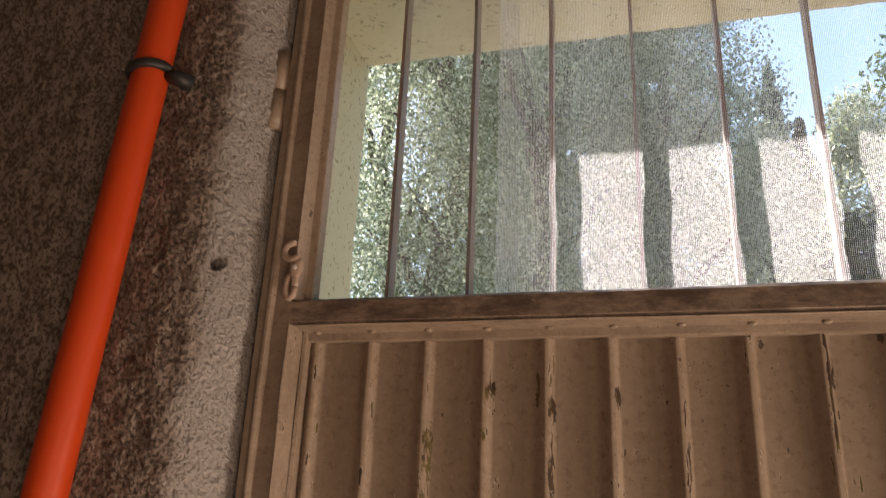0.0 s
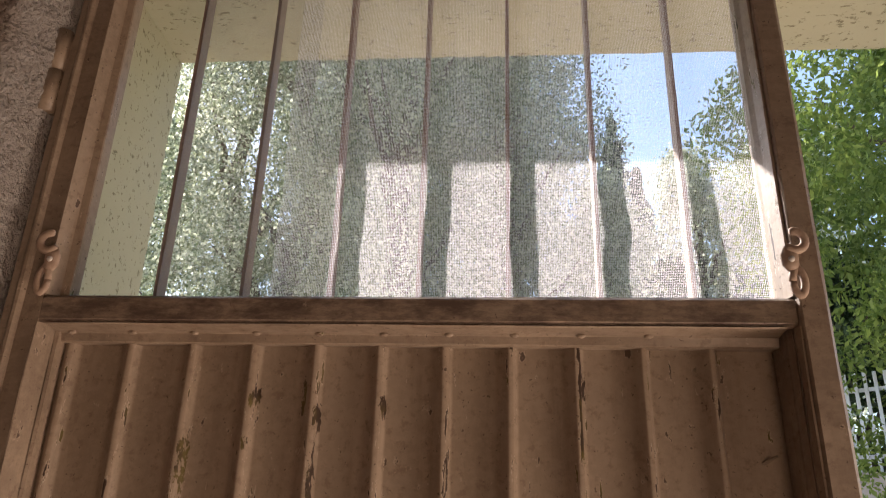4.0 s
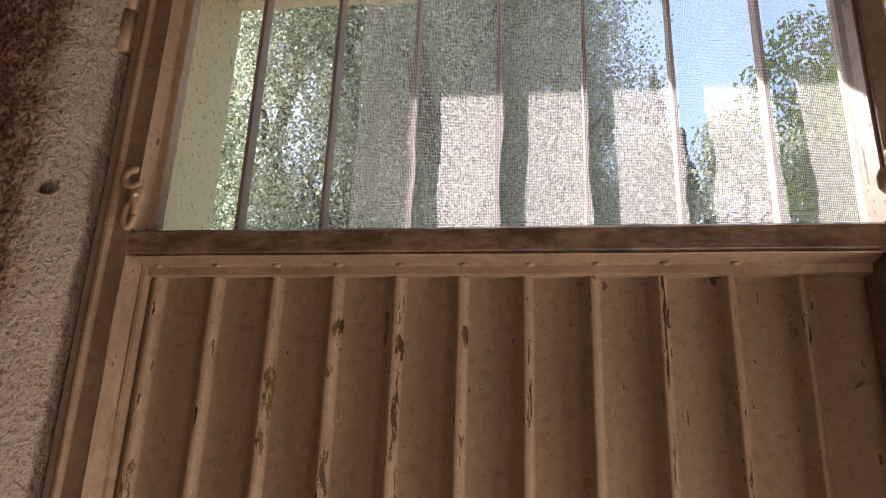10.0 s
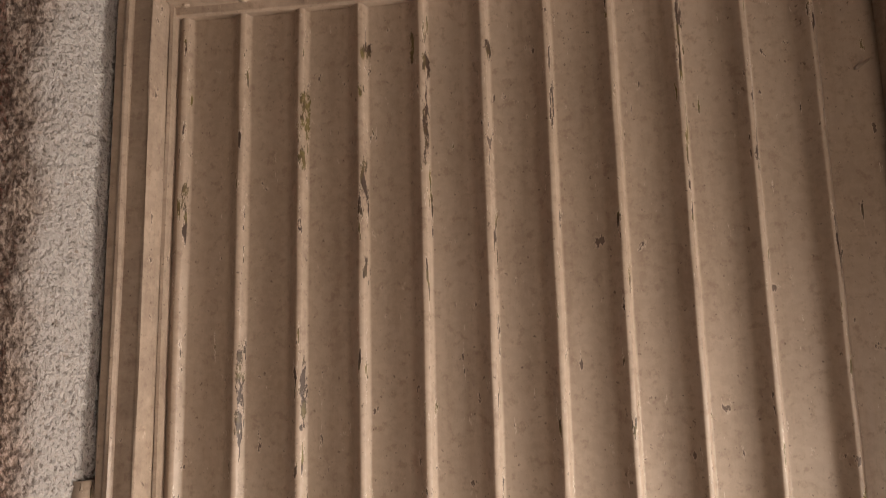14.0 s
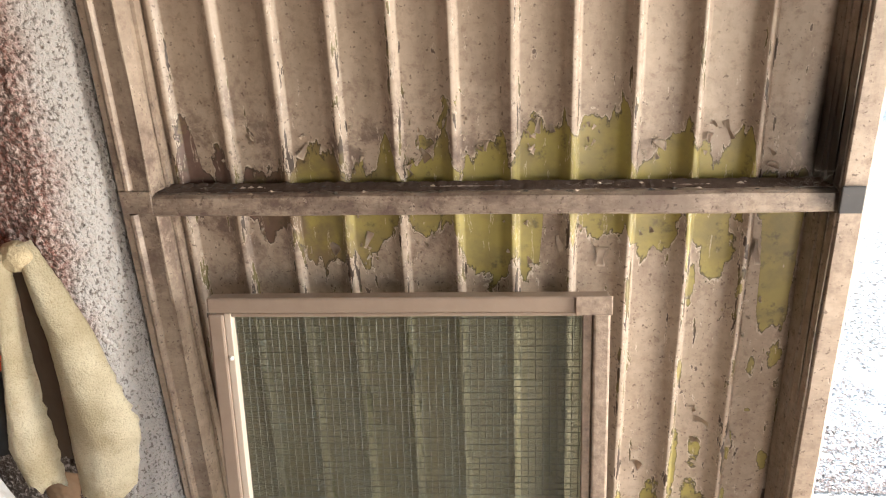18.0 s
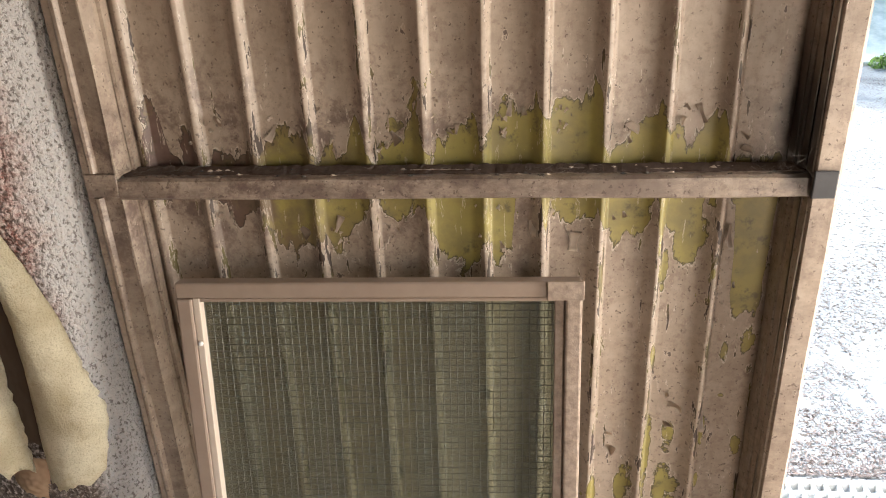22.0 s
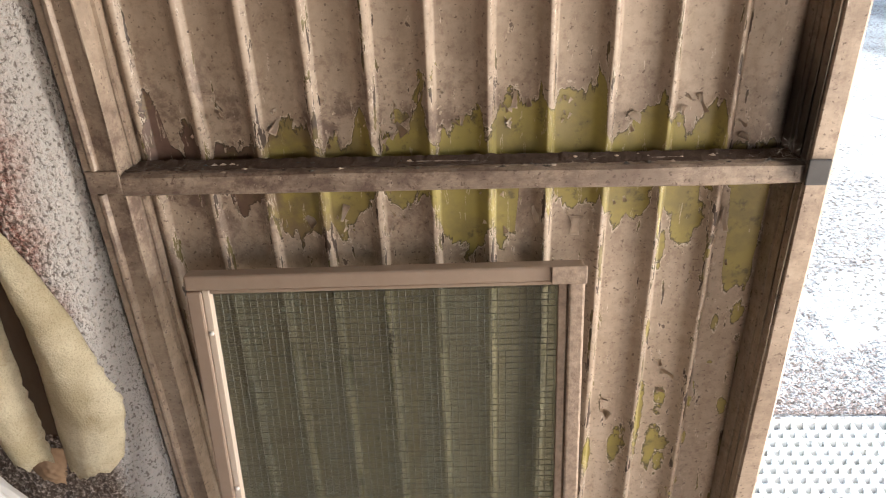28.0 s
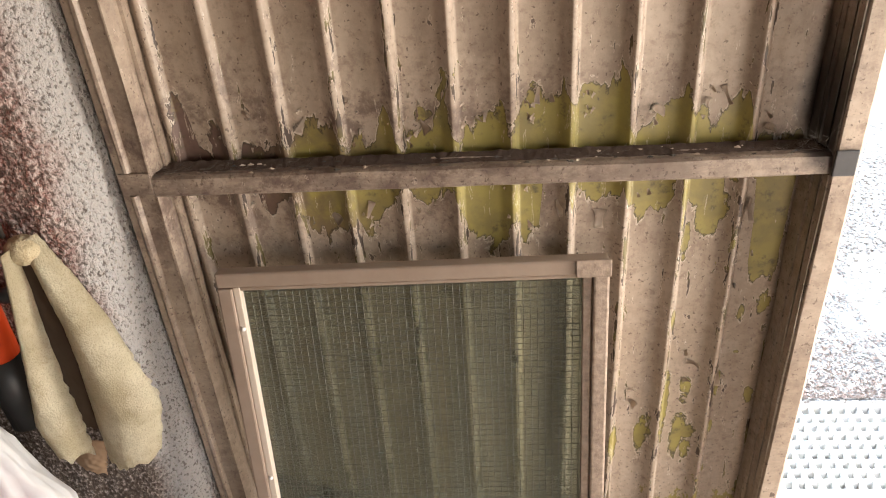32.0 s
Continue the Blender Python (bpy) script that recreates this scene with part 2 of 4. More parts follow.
        for cx, cz, w, hh in ((3.05, 1.431, 0.0050, 0.030), (3.03, 1.383, 0.0030, 0.013), (4.06, 1.495, 0.0055, 0.011), (4.0, 1.453, 0.0035, 0.011), (4.02, 1.353, 0.0035, 0.035),
                              (4.82, 1.498, 0.0032, 0.022), (5.06, 1.478, 0.0045, 0.013), (5.03, 1.408, 0.0028, 0.050), (6.05, 1.490, 0.0042, 0.013), (9.06, 1.511, 0.0055, 0.013),
                              (10.03, 1.353, 0.0032, 0.014), (2.03, 1.138, 0.0036, 0.060), (3.05, 1.133, 0.0032, 0.040), (1.03, 1.343, 0.0028, 0.022), (4.04, 1.258, 0.0038, 0.016)):
            a = g.math("POWER", g.math("DIVIDE", g.math("SUBTRACT", x, cx * P - 0.003), w), 2.0)
            b = g.math("POWER", g.math("DIVIDE", g.math("SUBTRACT", z, cz), hh), 2.0)
            one = g.math("SUBTRACT", 1.0, g.math("ADD", a, b))
            chips = one if chips is None else g.math("MAXIMUM", chips, one)
        chip = g.step(g.math("ADD", chips, g.math("MULTIPLY", g.math("SUBTRACT", g.noise(150, 6, 0.75, g.scaled((1, 1, 0.45))), 0.56), 9.0)), 0.0, 0.12)
        nick = g.math("MAXIMUM", nick, chip)
        under_c = g.mix(g.step(g.noise(21, 3), 0.45, 0.60), (0.045, 0.028, 0.020), (0.13, 0.105, 0.035))
        col = g.mix(nick, col, under_c)
        h = g.math("SUBTRACT", h, nick)
    # soot and old cobwebs in the bar's corner, plus the bead's shade as tint
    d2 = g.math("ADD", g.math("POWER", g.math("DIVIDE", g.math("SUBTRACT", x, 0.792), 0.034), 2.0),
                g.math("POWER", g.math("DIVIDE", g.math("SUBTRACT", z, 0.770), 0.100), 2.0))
    soot_shade = g.math("MULTIPLY", g.step(g.math("ADD", d2, g.noise(22, 4)), 1.55, 0.45), 0.93)
    soot_shade = g.math("MULTIPLY", soot_shade, g.step(y, -0.0375, -0.034))
    col = g.mix(soot_shade, col, (0.020, 0.018, 0.019))
    g.bump(h, 0.7, 0.0013)
    return g.done(col, g.math("ADD", 0.27, g.math("MULTIPLY", streak, 0.3)))


P = 0.066
PAINT = door_paint()


def plaster():
    g = Graph("rough_plaster", 0.92, 0, 0.15)
    x, y, z = g.axes()
    n, f = g.noise(26, 7, 0.65), g.noise(150, 5, 0.7)
    edge = g.math("ADD", x, g.math("MULTIPLY", g.math("SUBTRACT", g.noise(11, 5), 0.5), 0.055))
    white = g.mix(g.noise(8, 4), (0.37, 0.355, 0.345), (0.52, 0.51, 0.50))
    white = g.mix(g.step(g.noise(190, 4, 0.6), 0.58, 0.70), white, (0.26, 0.225, 0.20))
    brown = g.mix(g.step(g.noise(150, 5, 0.65), 0.35, 0.70), (0.16, 0.118, 0.092), (0.36, 0.285, 0.235))
    # upper face past the splay: shade of the turned-away wall mixed into the brown
    brown = g.mix(g.step(z, 1.05, 1.30), brown, g.mix(g.step(g.noise(60, 6, 0.7, g.scaled((1, 1, 0.5))), 0.35, 0.68), (0.19, 0.152, 0.128), (0.40, 0.34, 0.295)))
    red = g.mix(g.step(g.noise(170, 4, 0.6), 0.40, 0.62), (0.25, 0.125, 0.105), (0.46, 0.37, 0.34))
    brown = g.mix(g.math("MULTIPLY", g.step(z, 1.15, 0.85), g.step(x, -0.30, -0.06)), brown, red)
    brown = g.mix(g.step(z, 0.52, 0.36), brown, g.mix(n, (0.10, 0.08, 0.065), (0.22, 0.185, 0.16)))
    col = g.mix(g.step(edge, -0.062, -0.030), brown, white)
    lime = g.step(edge, -0.066, -0.034)
    grit = g.noise(225, 2.5, 0.55, g.scaled((1.0, 1.0, 0.8)))
    pit = g.step(g.math("SUBTRACT", grit, g.math("ADD", g.math("MULTIPLY", lime, 0.085), g.math("MULTIPLY", g.step(z, 1.05, 1.30), 0.02))), 0.47, 0.56)
    col = g.mix(g.math("MULTIPLY", pit, g.math("SUBTRACT", 0.78, g.math("MULTIPLY", lime, g.math("ADD", 0.12, g.math("MULTIPLY", g.step(z, 1.05, 1.30), 0.28))))), col, (0.085, 0.065, 0.056))
    knob = g.math("MULTIPLY", g.step(grit, 0.46, 0.36), g.math("SUBTRACT", 1.0, g.math("MULTIPLY", g.step(z, 1.05, 1.30), 0.75)))
    col = g.mix(g.math("MULTIPLY", knob, g.math("SUBTRACT", 0.55, g.math("MULTIPLY", lime, 0.3))), col, (0.56, 0.48, 0.45))
    h = g.math("ADD", n, g.math("ADD", g.math("MULTIPLY", f, 0.7), g.math("MULTIPLY", g.noise(300, 4, 0.6), 0.4)))
    g.bump(g.math("ADD", h, g.math("MULTIPLY", grit, -1.3)), 1.0, 0.0060)
    return g.done(col)


def stucco():
    g = Graph("cream_stucco", 0.9, 0, 0.15)
    n = g.noise(125, 4, 0.65, g.scaled((0.6, 1.0, 0.9)))
    f = g.noise(140, 5, 0.7)
    pit = g.step(n, 0.585, 0.65)
    col = g.mix(g.noise(5, 3), (0.47, 0.45, 0.30), (0.54, 0.515, 0.36))
    col = g.mix(g.math("MULTIPLY", pit, 0.75), col, (0.20, 0.17, 0.10))
    g.bump(g.math("SUBTRACT", g.math("MULTIPLY", f, 0.4), pit), 0.5, 0.004)
    return g.done(col)


def gravel():
    g = Graph("pale_ground", 0.9, 0, 0.2)
    n, f = g.noise(6, 6), g.noise(70, 6, 0.7)
    patch = g.step(g.noise(2.2, 5), 0.36, 0.54)
    col = g.mix(n, (0.215, 0.199, 0.187), (0.285, 0.267, 0.254))
    bits = g.math("MULTIPLY", patch, g.step(f, 0.52, 0.60))
    col = g.mix(bits, col, (0.085, 0.065, 0.052))
    g.bump(f, 0.6, 0.006)
    return g.done(col)


def leaf(name, a, b, glow=0.35):
    g = Graph(name, 0.38, 0, 0.5)
    col = g.mix(g.math("POWER", g.per_island(), 1.5), a, b)
    g.put(g.b.inputs["Base Color"], col)
    tr = g.t.nodes.new("ShaderNodeBsdfTranslucent")
    g.t.links.new(col, tr.inputs[0])
    mx = g.t.nodes.new("ShaderNodeMixShader")
    mx.inputs[0].default_value = glow
    g.t.links.new(g.b.outputs[0], mx.inputs[1])
    g.t.links.new(tr.outputs[0], mx.inputs[2])
    g.t.links.new(mx.outputs[0], g.t.nodes["Material Output"].inputs[0])
    return g.mat


def screen_mat():
    """Fine grey screen thread, letting light through."""
    g = Graph("screen_thread", 0.6, 0, 0.2)
    g.put(g.b.inputs["Base Color"], g.mix(g.noise(30, 4), (0.30, 0.285, 0.285), (0.42, 0.40, 0.40)))
    tr = g.t.nodes.new("ShaderNodeBsdfTranslucent")
    tr.inputs[0].default_value = (0.86, 0.83, 0.85, 1)
    mx = g.t.nodes.new("ShaderNodeMixShader")
    mx.inputs[0].default_value = 0.95
    g.t.links.new(g.b.outputs[0], mx.inputs[1])
    g.t.links.new(tr.outputs[0], mx.inputs[2])
    g.t.links.new(mx.outputs[0], g.t.nodes["Material Output"].inputs[0])
    return g.mat


def dusty_glass(name, dust, tint, rough=0.02, blotch=6.0, through_tint=(0.95, 0.96, 0.95), stretch=(1, 1, 1)):
    """Clear pane with a film of dust on it."""
    g = Graph(name, 0.8, 0, 0.3)
    g.put(g.b.inputs["Base Color"], tint)
    clear = g.t.nodes.new("ShaderNodeBsdfTransparent")
    clear.inputs[0].default_value = (*through_tint, 1)
    gloss = g.t.nodes.new("ShaderNodeBsdfGlossy")
    gloss.inputs["Roughness"].default_value = rough
    fr = g.t.nodes.new("ShaderNodeFresnel")
    fr.inputs[0].default_value = 1.5
    tr = g.t.nodes.new("ShaderNodeBsdfTranslucent")
    tr.inputs[0].default_value = (*tint, 1)
    m1, m2, m3 = (g.t.nodes.new("ShaderNodeMixShader") for _ in range(3))
    g.t.links.new(fr.outputs[0], m1.inputs[0])
    g.t.links.new(clear.outputs[0], m1.inputs[1])
    g.t.links.new(gloss.outputs[0], m1.inputs[2])
    m2.inputs[0].default_value = 0.5
    g.t.links.new(g.b.outputs[0], m2.inputs[1])
    g.t.links.new(tr.outputs[0], m2.inputs[2])
    film = g.math("MULTIPLY", g.math("ADD", g.step(g.noise(blotch, 6, 0.6, g.scaled(stretch)), 0.3, 0.75), 0.35), dust)
    g.t.links.new(film, m3.inputs[0])
    g.t.links.new(m1.outputs[0], m3.inputs[1])
    g.t.links.new(m2.outputs[0], m3.inputs[2])
    g.t.links.new(m3.outputs[0], g.t.nodes["Material Output"].inputs[0])
    return g.mat


PLASTER, STUCCO, GROUND = plaster(), stucco(), gravel()
ORANGE = plain("orange_conduit", (0.56, 0.062, 0.011), (0.46, 0.046, 0.009), 18, 0.42, 0, 0.1, 0.0005)
BLACK = plain("black_plastic", (0.012, 0.012, 0.013), (0.03, 0.03, 0.03), 60, 0.45)
def fleece_mat():
    """Matted cream wool: short curls over broad yellowish stains."""
    g = Graph("cream_fleece", 0.95, 0, 0.1)
    curl, soft = g.noise(520, 3, 0.6), g.noise(14, 5, 0.6)
    col = g.mix(g.step(soft, 0.35, 0.65), (0.50, 0.44, 0.30), (0.68, 0.63, 0.48))
    col = g.mix(g.math("MULTIPLY", g.step(curl, 0.50, 0.66), 0.45), col, (0.34, 0.29, 0.19))
    col = g.mix(g.math("MULTIPLY", g.step(g.noise(38, 5, 0.7), 0.56, 0.70), 0.4), col, (0.42, 0.34, 0.20))
    g.bump(g.math("ADD", g.math("MULTIPLY", curl, -0.7), g.math("MULTIPLY", g.noise(150, 4, 0.6), 0.6)), 0.7, 0.0025)
    return g.done(col)


WOOL = fleece_mat()
WOOL_IN = plain("leather_side", (0.30, 0.20, 0.125), (0.40, 0.28, 0.18), 40, 0.8, 0, 0.3, 0.001, 0.2)
# leather side again, darkened for the deep shadow between the flaps
SHADED_HIDE = plain("shaded_hide", (0.095, 0.068, 0.050), (0.15, 0.11, 0.08), 30, 0.85, 0, 0.3, 0.001, 0.1)
BAG = plain("white_sack", (0.40, 0.40, 0.41), (0.52, 0.52, 0.53), 30, 0.55, 0, 0.3, 0.002)
PINK = plain("magenta_print", (0.62, 0.02, 0.24), (0.55, 0.02, 0.2), 30, 0.5)
STEEL = plain("galvanised_steel", (0.60, 0.59, 0.58), (0.70, 0.69, 0.67), 50, 0.5, 0.15)
IRON = plain("dull_iron", (0.030, 0.030, 0.034), (0.065, 0.065, 0.068), 40, 0.6, 0.1, 0.4, 0.001)
BARS = plain("bar_paint", (0.27, 0.195, 0.155), (0.36, 0.27, 0.22), 60, 0.5)
WIRE = plain("dark_wire", (0.06, 0.06, 0.052), (0.11, 0.11, 0.095), 100, 0.5, 0.5)
WEB = plain("cobweb_dust", (0.07, 0.06, 0.052), (0.13, 0.12, 0.105), 200, 0.9)
SASH = plain("sash_paint", (0.225, 0.170, 0.130), (0.30, 0.235, 0.185), 55, 0.5, 0, 0.35, 0.001)
RUSTY = plain("weathered_sash", (0.045, 0.026, 0.020), (0.50, 0.40, 0.31), 95, 0.7, 0, 0.7, 0.002)
HOOKP = plain("worn_hook_paint", (0.20, 0.13, 0.10), (0.56, 0.45, 0.36), 130, 0.55, 0, 0.6, 0.001)
# sash paint made paler for the raking light on the left bead
SASHIN = plain("lit_bead_paint", (0.46, 0.385, 0.315), (0.55, 0.48, 0.405), 45, 0.5, 0, 0.3, 0.001)
ROOM = plain("room_plaster", (0.20, 0.175, 0.155), (0.27, 0.24, 0.21), 4, 0.9, 0, 0.3, 0.004, 0.1)
FLOOR = plain("concrete_floor", (0.22, 0.195, 0.17), (0.30, 0.27, 0.24), 9, 0.8, 0, 0.3, 0.002, 0.2)
FENCE = plain("pale_fence_paint", (0.62, 0.62, 0.64), (0.72, 0.72, 0.74), 20, 0.5)
BANK = plain("pinkish_concrete", (0.46, 0.38, 0.37), (0.55, 0.47, 0.45), 8, 0.9, 0, 0.4, 0.005)
BARK = plain("tree_bark", (0.085, 0.065, 0.05), (0.17, 0.135, 0.10), 16, 0.9, 0, 0.8, 0.01)
LEAF_A = leaf("poplar_leaf", (0.18, 0.22, 0.115), (0.80, 0.82, 0.63), 0.64)
LEAF_B = leaf("walnut_leaf", (0.14, 0.21, 0.045), (0.38, 0.46, 0.12), 0.66)
LEAF_D = leaf("shrub_leaf", (0.02, 0.04, 0.012), (0.06, 0.10, 0.025), 0.25)
LEAF_C = leaf("spruce_needles", (0.022, 0.040, 0.020), (0.045, 0.07, 0.035), 0.15)
LITTER = leaf("dry_litter", (0.085, 0.058, 0.046), (0.27, 0.19, 0.155), 0.05)
SCREEN = screen_mat()
FILM = dusty_glass("dusty_film", 0.24, (0.66, 0.67, 0.70))
GLASS = dusty_glass("sash_glass", 0.28, (0.31, 0.33, 0.285), 0.03, 45.0, (0.74, 0.79, 0.70), (1, 1, 0.06))


# ---- mesh helpers ----
def mesh(name, bm, material, parent=None, label="", smooth=False):
    me = bpy.data.meshes.new(name)
    bm.normal_update()
    bm.to_mesh(me)
    bm.free()
    if smooth:
        me.shade_smooth()
    me.materials.append(material)
    ob = new(name, me)
    if parent is not None:
        ob.parent = parent
    if label:
        ob["label"] = label
    return ob


def part(name, bm, material, parent, label="", smooth=False):
    return mesh(name, bm, material, parent, label, smooth)


def from_arrays(name, verts, faces, material, parent=None, smooth=False):
    me = bpy.data.meshes.new(name)
    me.from_pydata([tuple(v) for v in verts], [], faces)
    me.update()
    if smooth:
        me.shade_smooth()
    me.materials.append(material)
    ob = new(name, me)
    if parent is not None:
        ob.parent = parent
    return ob


def thing(name, at, label, category, group="", kind=""):
    ob = new(name)
    ob.empty_display_size = 0.05
    ob.location = at
    return tagged(ob, label, category, group, kind)


def under(ob, parent):
    """Keep a part's own world coordinates although its thing stands elsewhere."""
    ob.parent = parent
    ob.matrix_parent_inverse = Matrix.Translation(-parent.location)
    return ob


def box(x0, x1, y0, y1, z0, z1, r=0.0, bm=None):
    bm = bm or bmesh.new()
    vs = [bm.verts.new((x, y, z)) for x in (x0, x1) for y in (y0, y1) for z in (z0, z1)]
    for f in ((0, 1, 3, 2), (4, 6, 7, 5), (0, 4, 5, 1), (2, 3, 7, 6), (0, 2, 6, 4), (1, 5, 7, 3)):
        bm.faces.new([vs[i] for i in f])
    if r > 0:
        bmesh.ops.bevel(bm, geom=bm.edges[:], offset=r, segments=2, affect="EDGES", profile=0.5)
    bmesh.ops.recalc_face_normals(bm, faces=bm.faces[:])
    return bm


def sweep(profile, a, b, steps=1, wob=0.0, axis="z", seed=0, closed=True):
    """A profile of (u, v) pairs drawn along z (u = x, v = y) or along x (u = z, v = y), with a slight unevenness."""
    bm = bmesh.new()
    rows = []
    for i in range(steps + 1):
        s = a + (b - a) * i / steps
        row = []
        for k, (u, v) in enumerate(profile):
            du = wob * noise.noise((s * 9, k * 3.1 + seed, 1.7))
            dv = wob * noise.noise((s * 9, k * 2.3 + seed, 7.1))
            row.append(bm.verts.new((u + du, v + dv, s) if axis == "z" else (s, v + dv, u + du)))
        rows.append(row)
    n = len(profile)
    for p, q in zip(rows, rows[1:]):
        for k in range(n if closed else n - 1):
            bm.faces.new((p[k], p[(k + 1) % n], q[(k + 1) % n], q[k]))
    if closed:
        bm.faces.new(rows[0])
        bm.faces.new(rows[-1][::-1])
    bmesh.ops.recalc_face_normals(bm, faces=bm.faces[:])
    return bm


def tube(points, radius, sides=10, flat=1.0):
    """A round or flattened tube along points."""
    bm = bmesh.new()
    pts = [Vector(p) for p in points]
    rows = []
    for i, p in enumerate(pts):
        way = (pts[min(i + 1, len(pts) - 1)] - pts[max(i - 1, 0)]).normalized()
        side = way.cross(Vector((0, 1, 0.13))).normalized()
        up = side.cross(way)
        r = radius[i] if isinstance(radius, (list, tuple)) else radius
        rows.append([bm.verts.new(p + side * (r * math.cos(2 * math.pi * k / sides)) + up * (r * flat * math.sin(2 * math.pi * k / sides))) for k in range(sides)])
    for p, q in zip(rows, rows[1:]):
        for k in range(sides):
            bm.faces.new((p[k], p[(k + 1) % sides], q[(k + 1) % sides], q[k]))
    bm.faces.new(rows[0][::-1])
    bm.faces.new(rows[-1])
    bmesh.ops.recalc_face_normals(bm, faces=bm.faces[:])
    return bm


# ---- the setting ----
GZ = -0.06
def ground():
    bm = bmesh.new()
    xs = [-60, -20, -6, -2, 0, 2, 4, 6, 10, 30, 80]
    ys = [-12, -4, 0.0, 1, 2, 3, 4.2, 4.85, 4.95, 5.8, 6.6, 7.4, 20, 90]
    grid = [[bm.verts.new((x, y, GZ if y < 4.82 else min(2.14, GZ + (y - 4.85) * 0.36))) for x in xs] for y in ys]
    for a, b in zip(grid, grid[1:]):
        for k in range(len(xs) - 1):
            bm.faces.new((a[k], a[k + 1], b[k + 1], b[k]))
    tagged(mesh("ground", bm, GROUND), "pale sunlit gravel yard with scattered dry leaf litter", "ground", kind="structure")


ground()


def stained():
    g = Graph("stained_render", 0.9, 0, 0.2)
    n = g.noise(2.2, 6, 0.65, g.scaled((1.6, 1.6, 0.35)))
    col = g.mix(g.step(n, 0.36, 0.62), (0.52, 0.46, 0.35), (0.84, 0.74, 0.60))
    col = g.mix(g.math("MULTIPLY", g.noise(30, 5, 0.7), 0.4), col, (0.30, 0.32, 0.30))
    g.bump(g.noise(45, 5), 0.4, 0.004)
    return g.done(col)


def ramp():
    bm = box(-3.0, 9.0, 0.0, 3.0, -0.05, 0.03, 0.01)
    bmesh.ops.rotate(bm, verts=bm.verts[:], cent=(0, 0, 0), matrix=Matrix.Rotation(radians(20), 3, "X"))
    bmesh.ops.translate(bm, verts=bm.verts[:], vec=(0, 4.80, GZ))
    tagged(mesh("pavement", bm, stained()), "pale concrete slope streaked with grey-green stains", "pavement", kind="structure")


ramp()


def rough_wall():
    """Inner wall beside the door with its worn splay, in coarse whitewashed plaster."""
    line = [(-0.006, 0.000), (-0.0085, -0.020), (-0.0125, -0.032), (-0.019, -0.046), (-0.027, -0.060), (-0.036, -0.072), (-0.046, -0.081), (-0.058, -0.087), (-0.075, -0.091), (-0.10, -0.093), (-0.26, -0.096)]
    pts, s = [], 0.0026
    for (ax, ay), (bx, by) in zip(line, line[1:]):
        n = max(1, round(math.hypot(bx - ax, by - ay) / s))
        pts += [(ax + (bx - ax) * i / n, ay + (by - ay) * i / n) for i in range(n)]
    pts.append(line[-1])
    zs = np.concatenate([np.arange(-0.06, 0.25, 0.006), np.arange(0.25, 2.05, 0.0028), np.arange(2.05, 2.5, 0.006)])
    verts, faces = [], []
    for z in zs:
        for i, (x, y) in enumerate(pts):
            x0, y0 = pts[max(i - 1, 0)]
            x1, y1 = pts[min(i + 1, len(pts) - 1)]
            t = Vector((x1 - x0, y1 - y0, 0)).normalized()
            nrm = Vector((t.y, -t.x, 0))
            if nrm.y > 0:
                nrm = -nrm
            coarse = 1.0 if x > -0.13 else 0.45
            d = 0.0030 * noise.noise((x * 42, y * 42, z * 36)) * coarse + 0.0030 * noise.noise((x * 210, y * 210, z * 150)) * coarse
            d -= 0.0026 * abs(noise.noise((x * 330, y * 330, z * 230))) * coarse
            d += 0.0045 * noise.noise((x * 9, y * 9, z * 5)) * min(1.0, i / 5)
            if i < 4:
                d += 0.006 * noise.noise((3.3, 1.1, z * 40)) + 0.003 * noise.noise((5.3, 1.1, z * 130))
            hole = math.hypot((x + 0.036) * 1.3, (z - 1.629) * 0.8 - 0.3 * (x + 0.036))
            d -= 0.026 * max(0.0, 1 - hole / 0.0075) ** 0.4
            crack = abs(z - 1.708 + 0.55 * (x + 0.05) - 0.006 * noise.noise((x * 60, 1, 2)))
            if x > -0.075:
                d -= 0.004 * max(0.0, 1 - crack / 0.0035)
            verts.append((x + nrm.x * d, y + nrm.y * d, z))
    n = len(pts)
    for a in range(len(zs) - 1):
        for i in range(n - 1):
            faces.append((a * n + i, a * n + i + 1, (a + 1) * n + i + 1, (a + 1) * n + i))
    ob = from_arrays("wall_west", verts, faces, PLASTER, smooth=True)
    tagged(ob, "rough whitewashed plaster wall edge, worn to brown and red, its shaded face darkened", "wall", kind="structure")
    bm = box(-3.0, -0.26, -0.096, 0.03, -0.06, 2.5)
    box(-0.45, -0.07, -0.075, 0.028, -0.06, 2.5, 0, bm)
    box(-0.07, -0.020, -0.022, 0.028, -0.06, 2.5, 0, bm)
    under(mesh("wall_core", bm, PLASTER), ob)


rough_wall()


def bumpy_panel(axis, fixed, u0, u1, v0, v1, step, amp, flip=False):
    """A rough plaster face: axis x gives (fixed, u, v), axis z gives (u, v, fixed)."""
    us, vs = np.arange(u0, u1 + step / 2, step), np.arange(v0, v1 + step / 2, step)
    verts, faces = [], []
    for u in us:
        for v in vs:
            p = (fixed, u, v) if axis == "x" else (u, v, fixed) if axis == "z" else (u, fixed, v)
            k = noise.noise((p[0] * 22, p[1] * 60, p[2] * 60)) + 0.6 * noise.noise((p[0] * 60, p[1] * 140, p[2] * 140))
            d = -amp * abs(k)
            p = list(p)
            p["xyz".index(axis)] += d if not flip else -d
            verts.append(p)
    m = len(vs)
    for a in range(len(us) - 1):
        for b in range(m - 1):
            f = (a * m + b, (a + 1) * m + b, (a + 1) * m + b + 1, a * m + b + 1)
            faces.append(f)
    return verts, faces


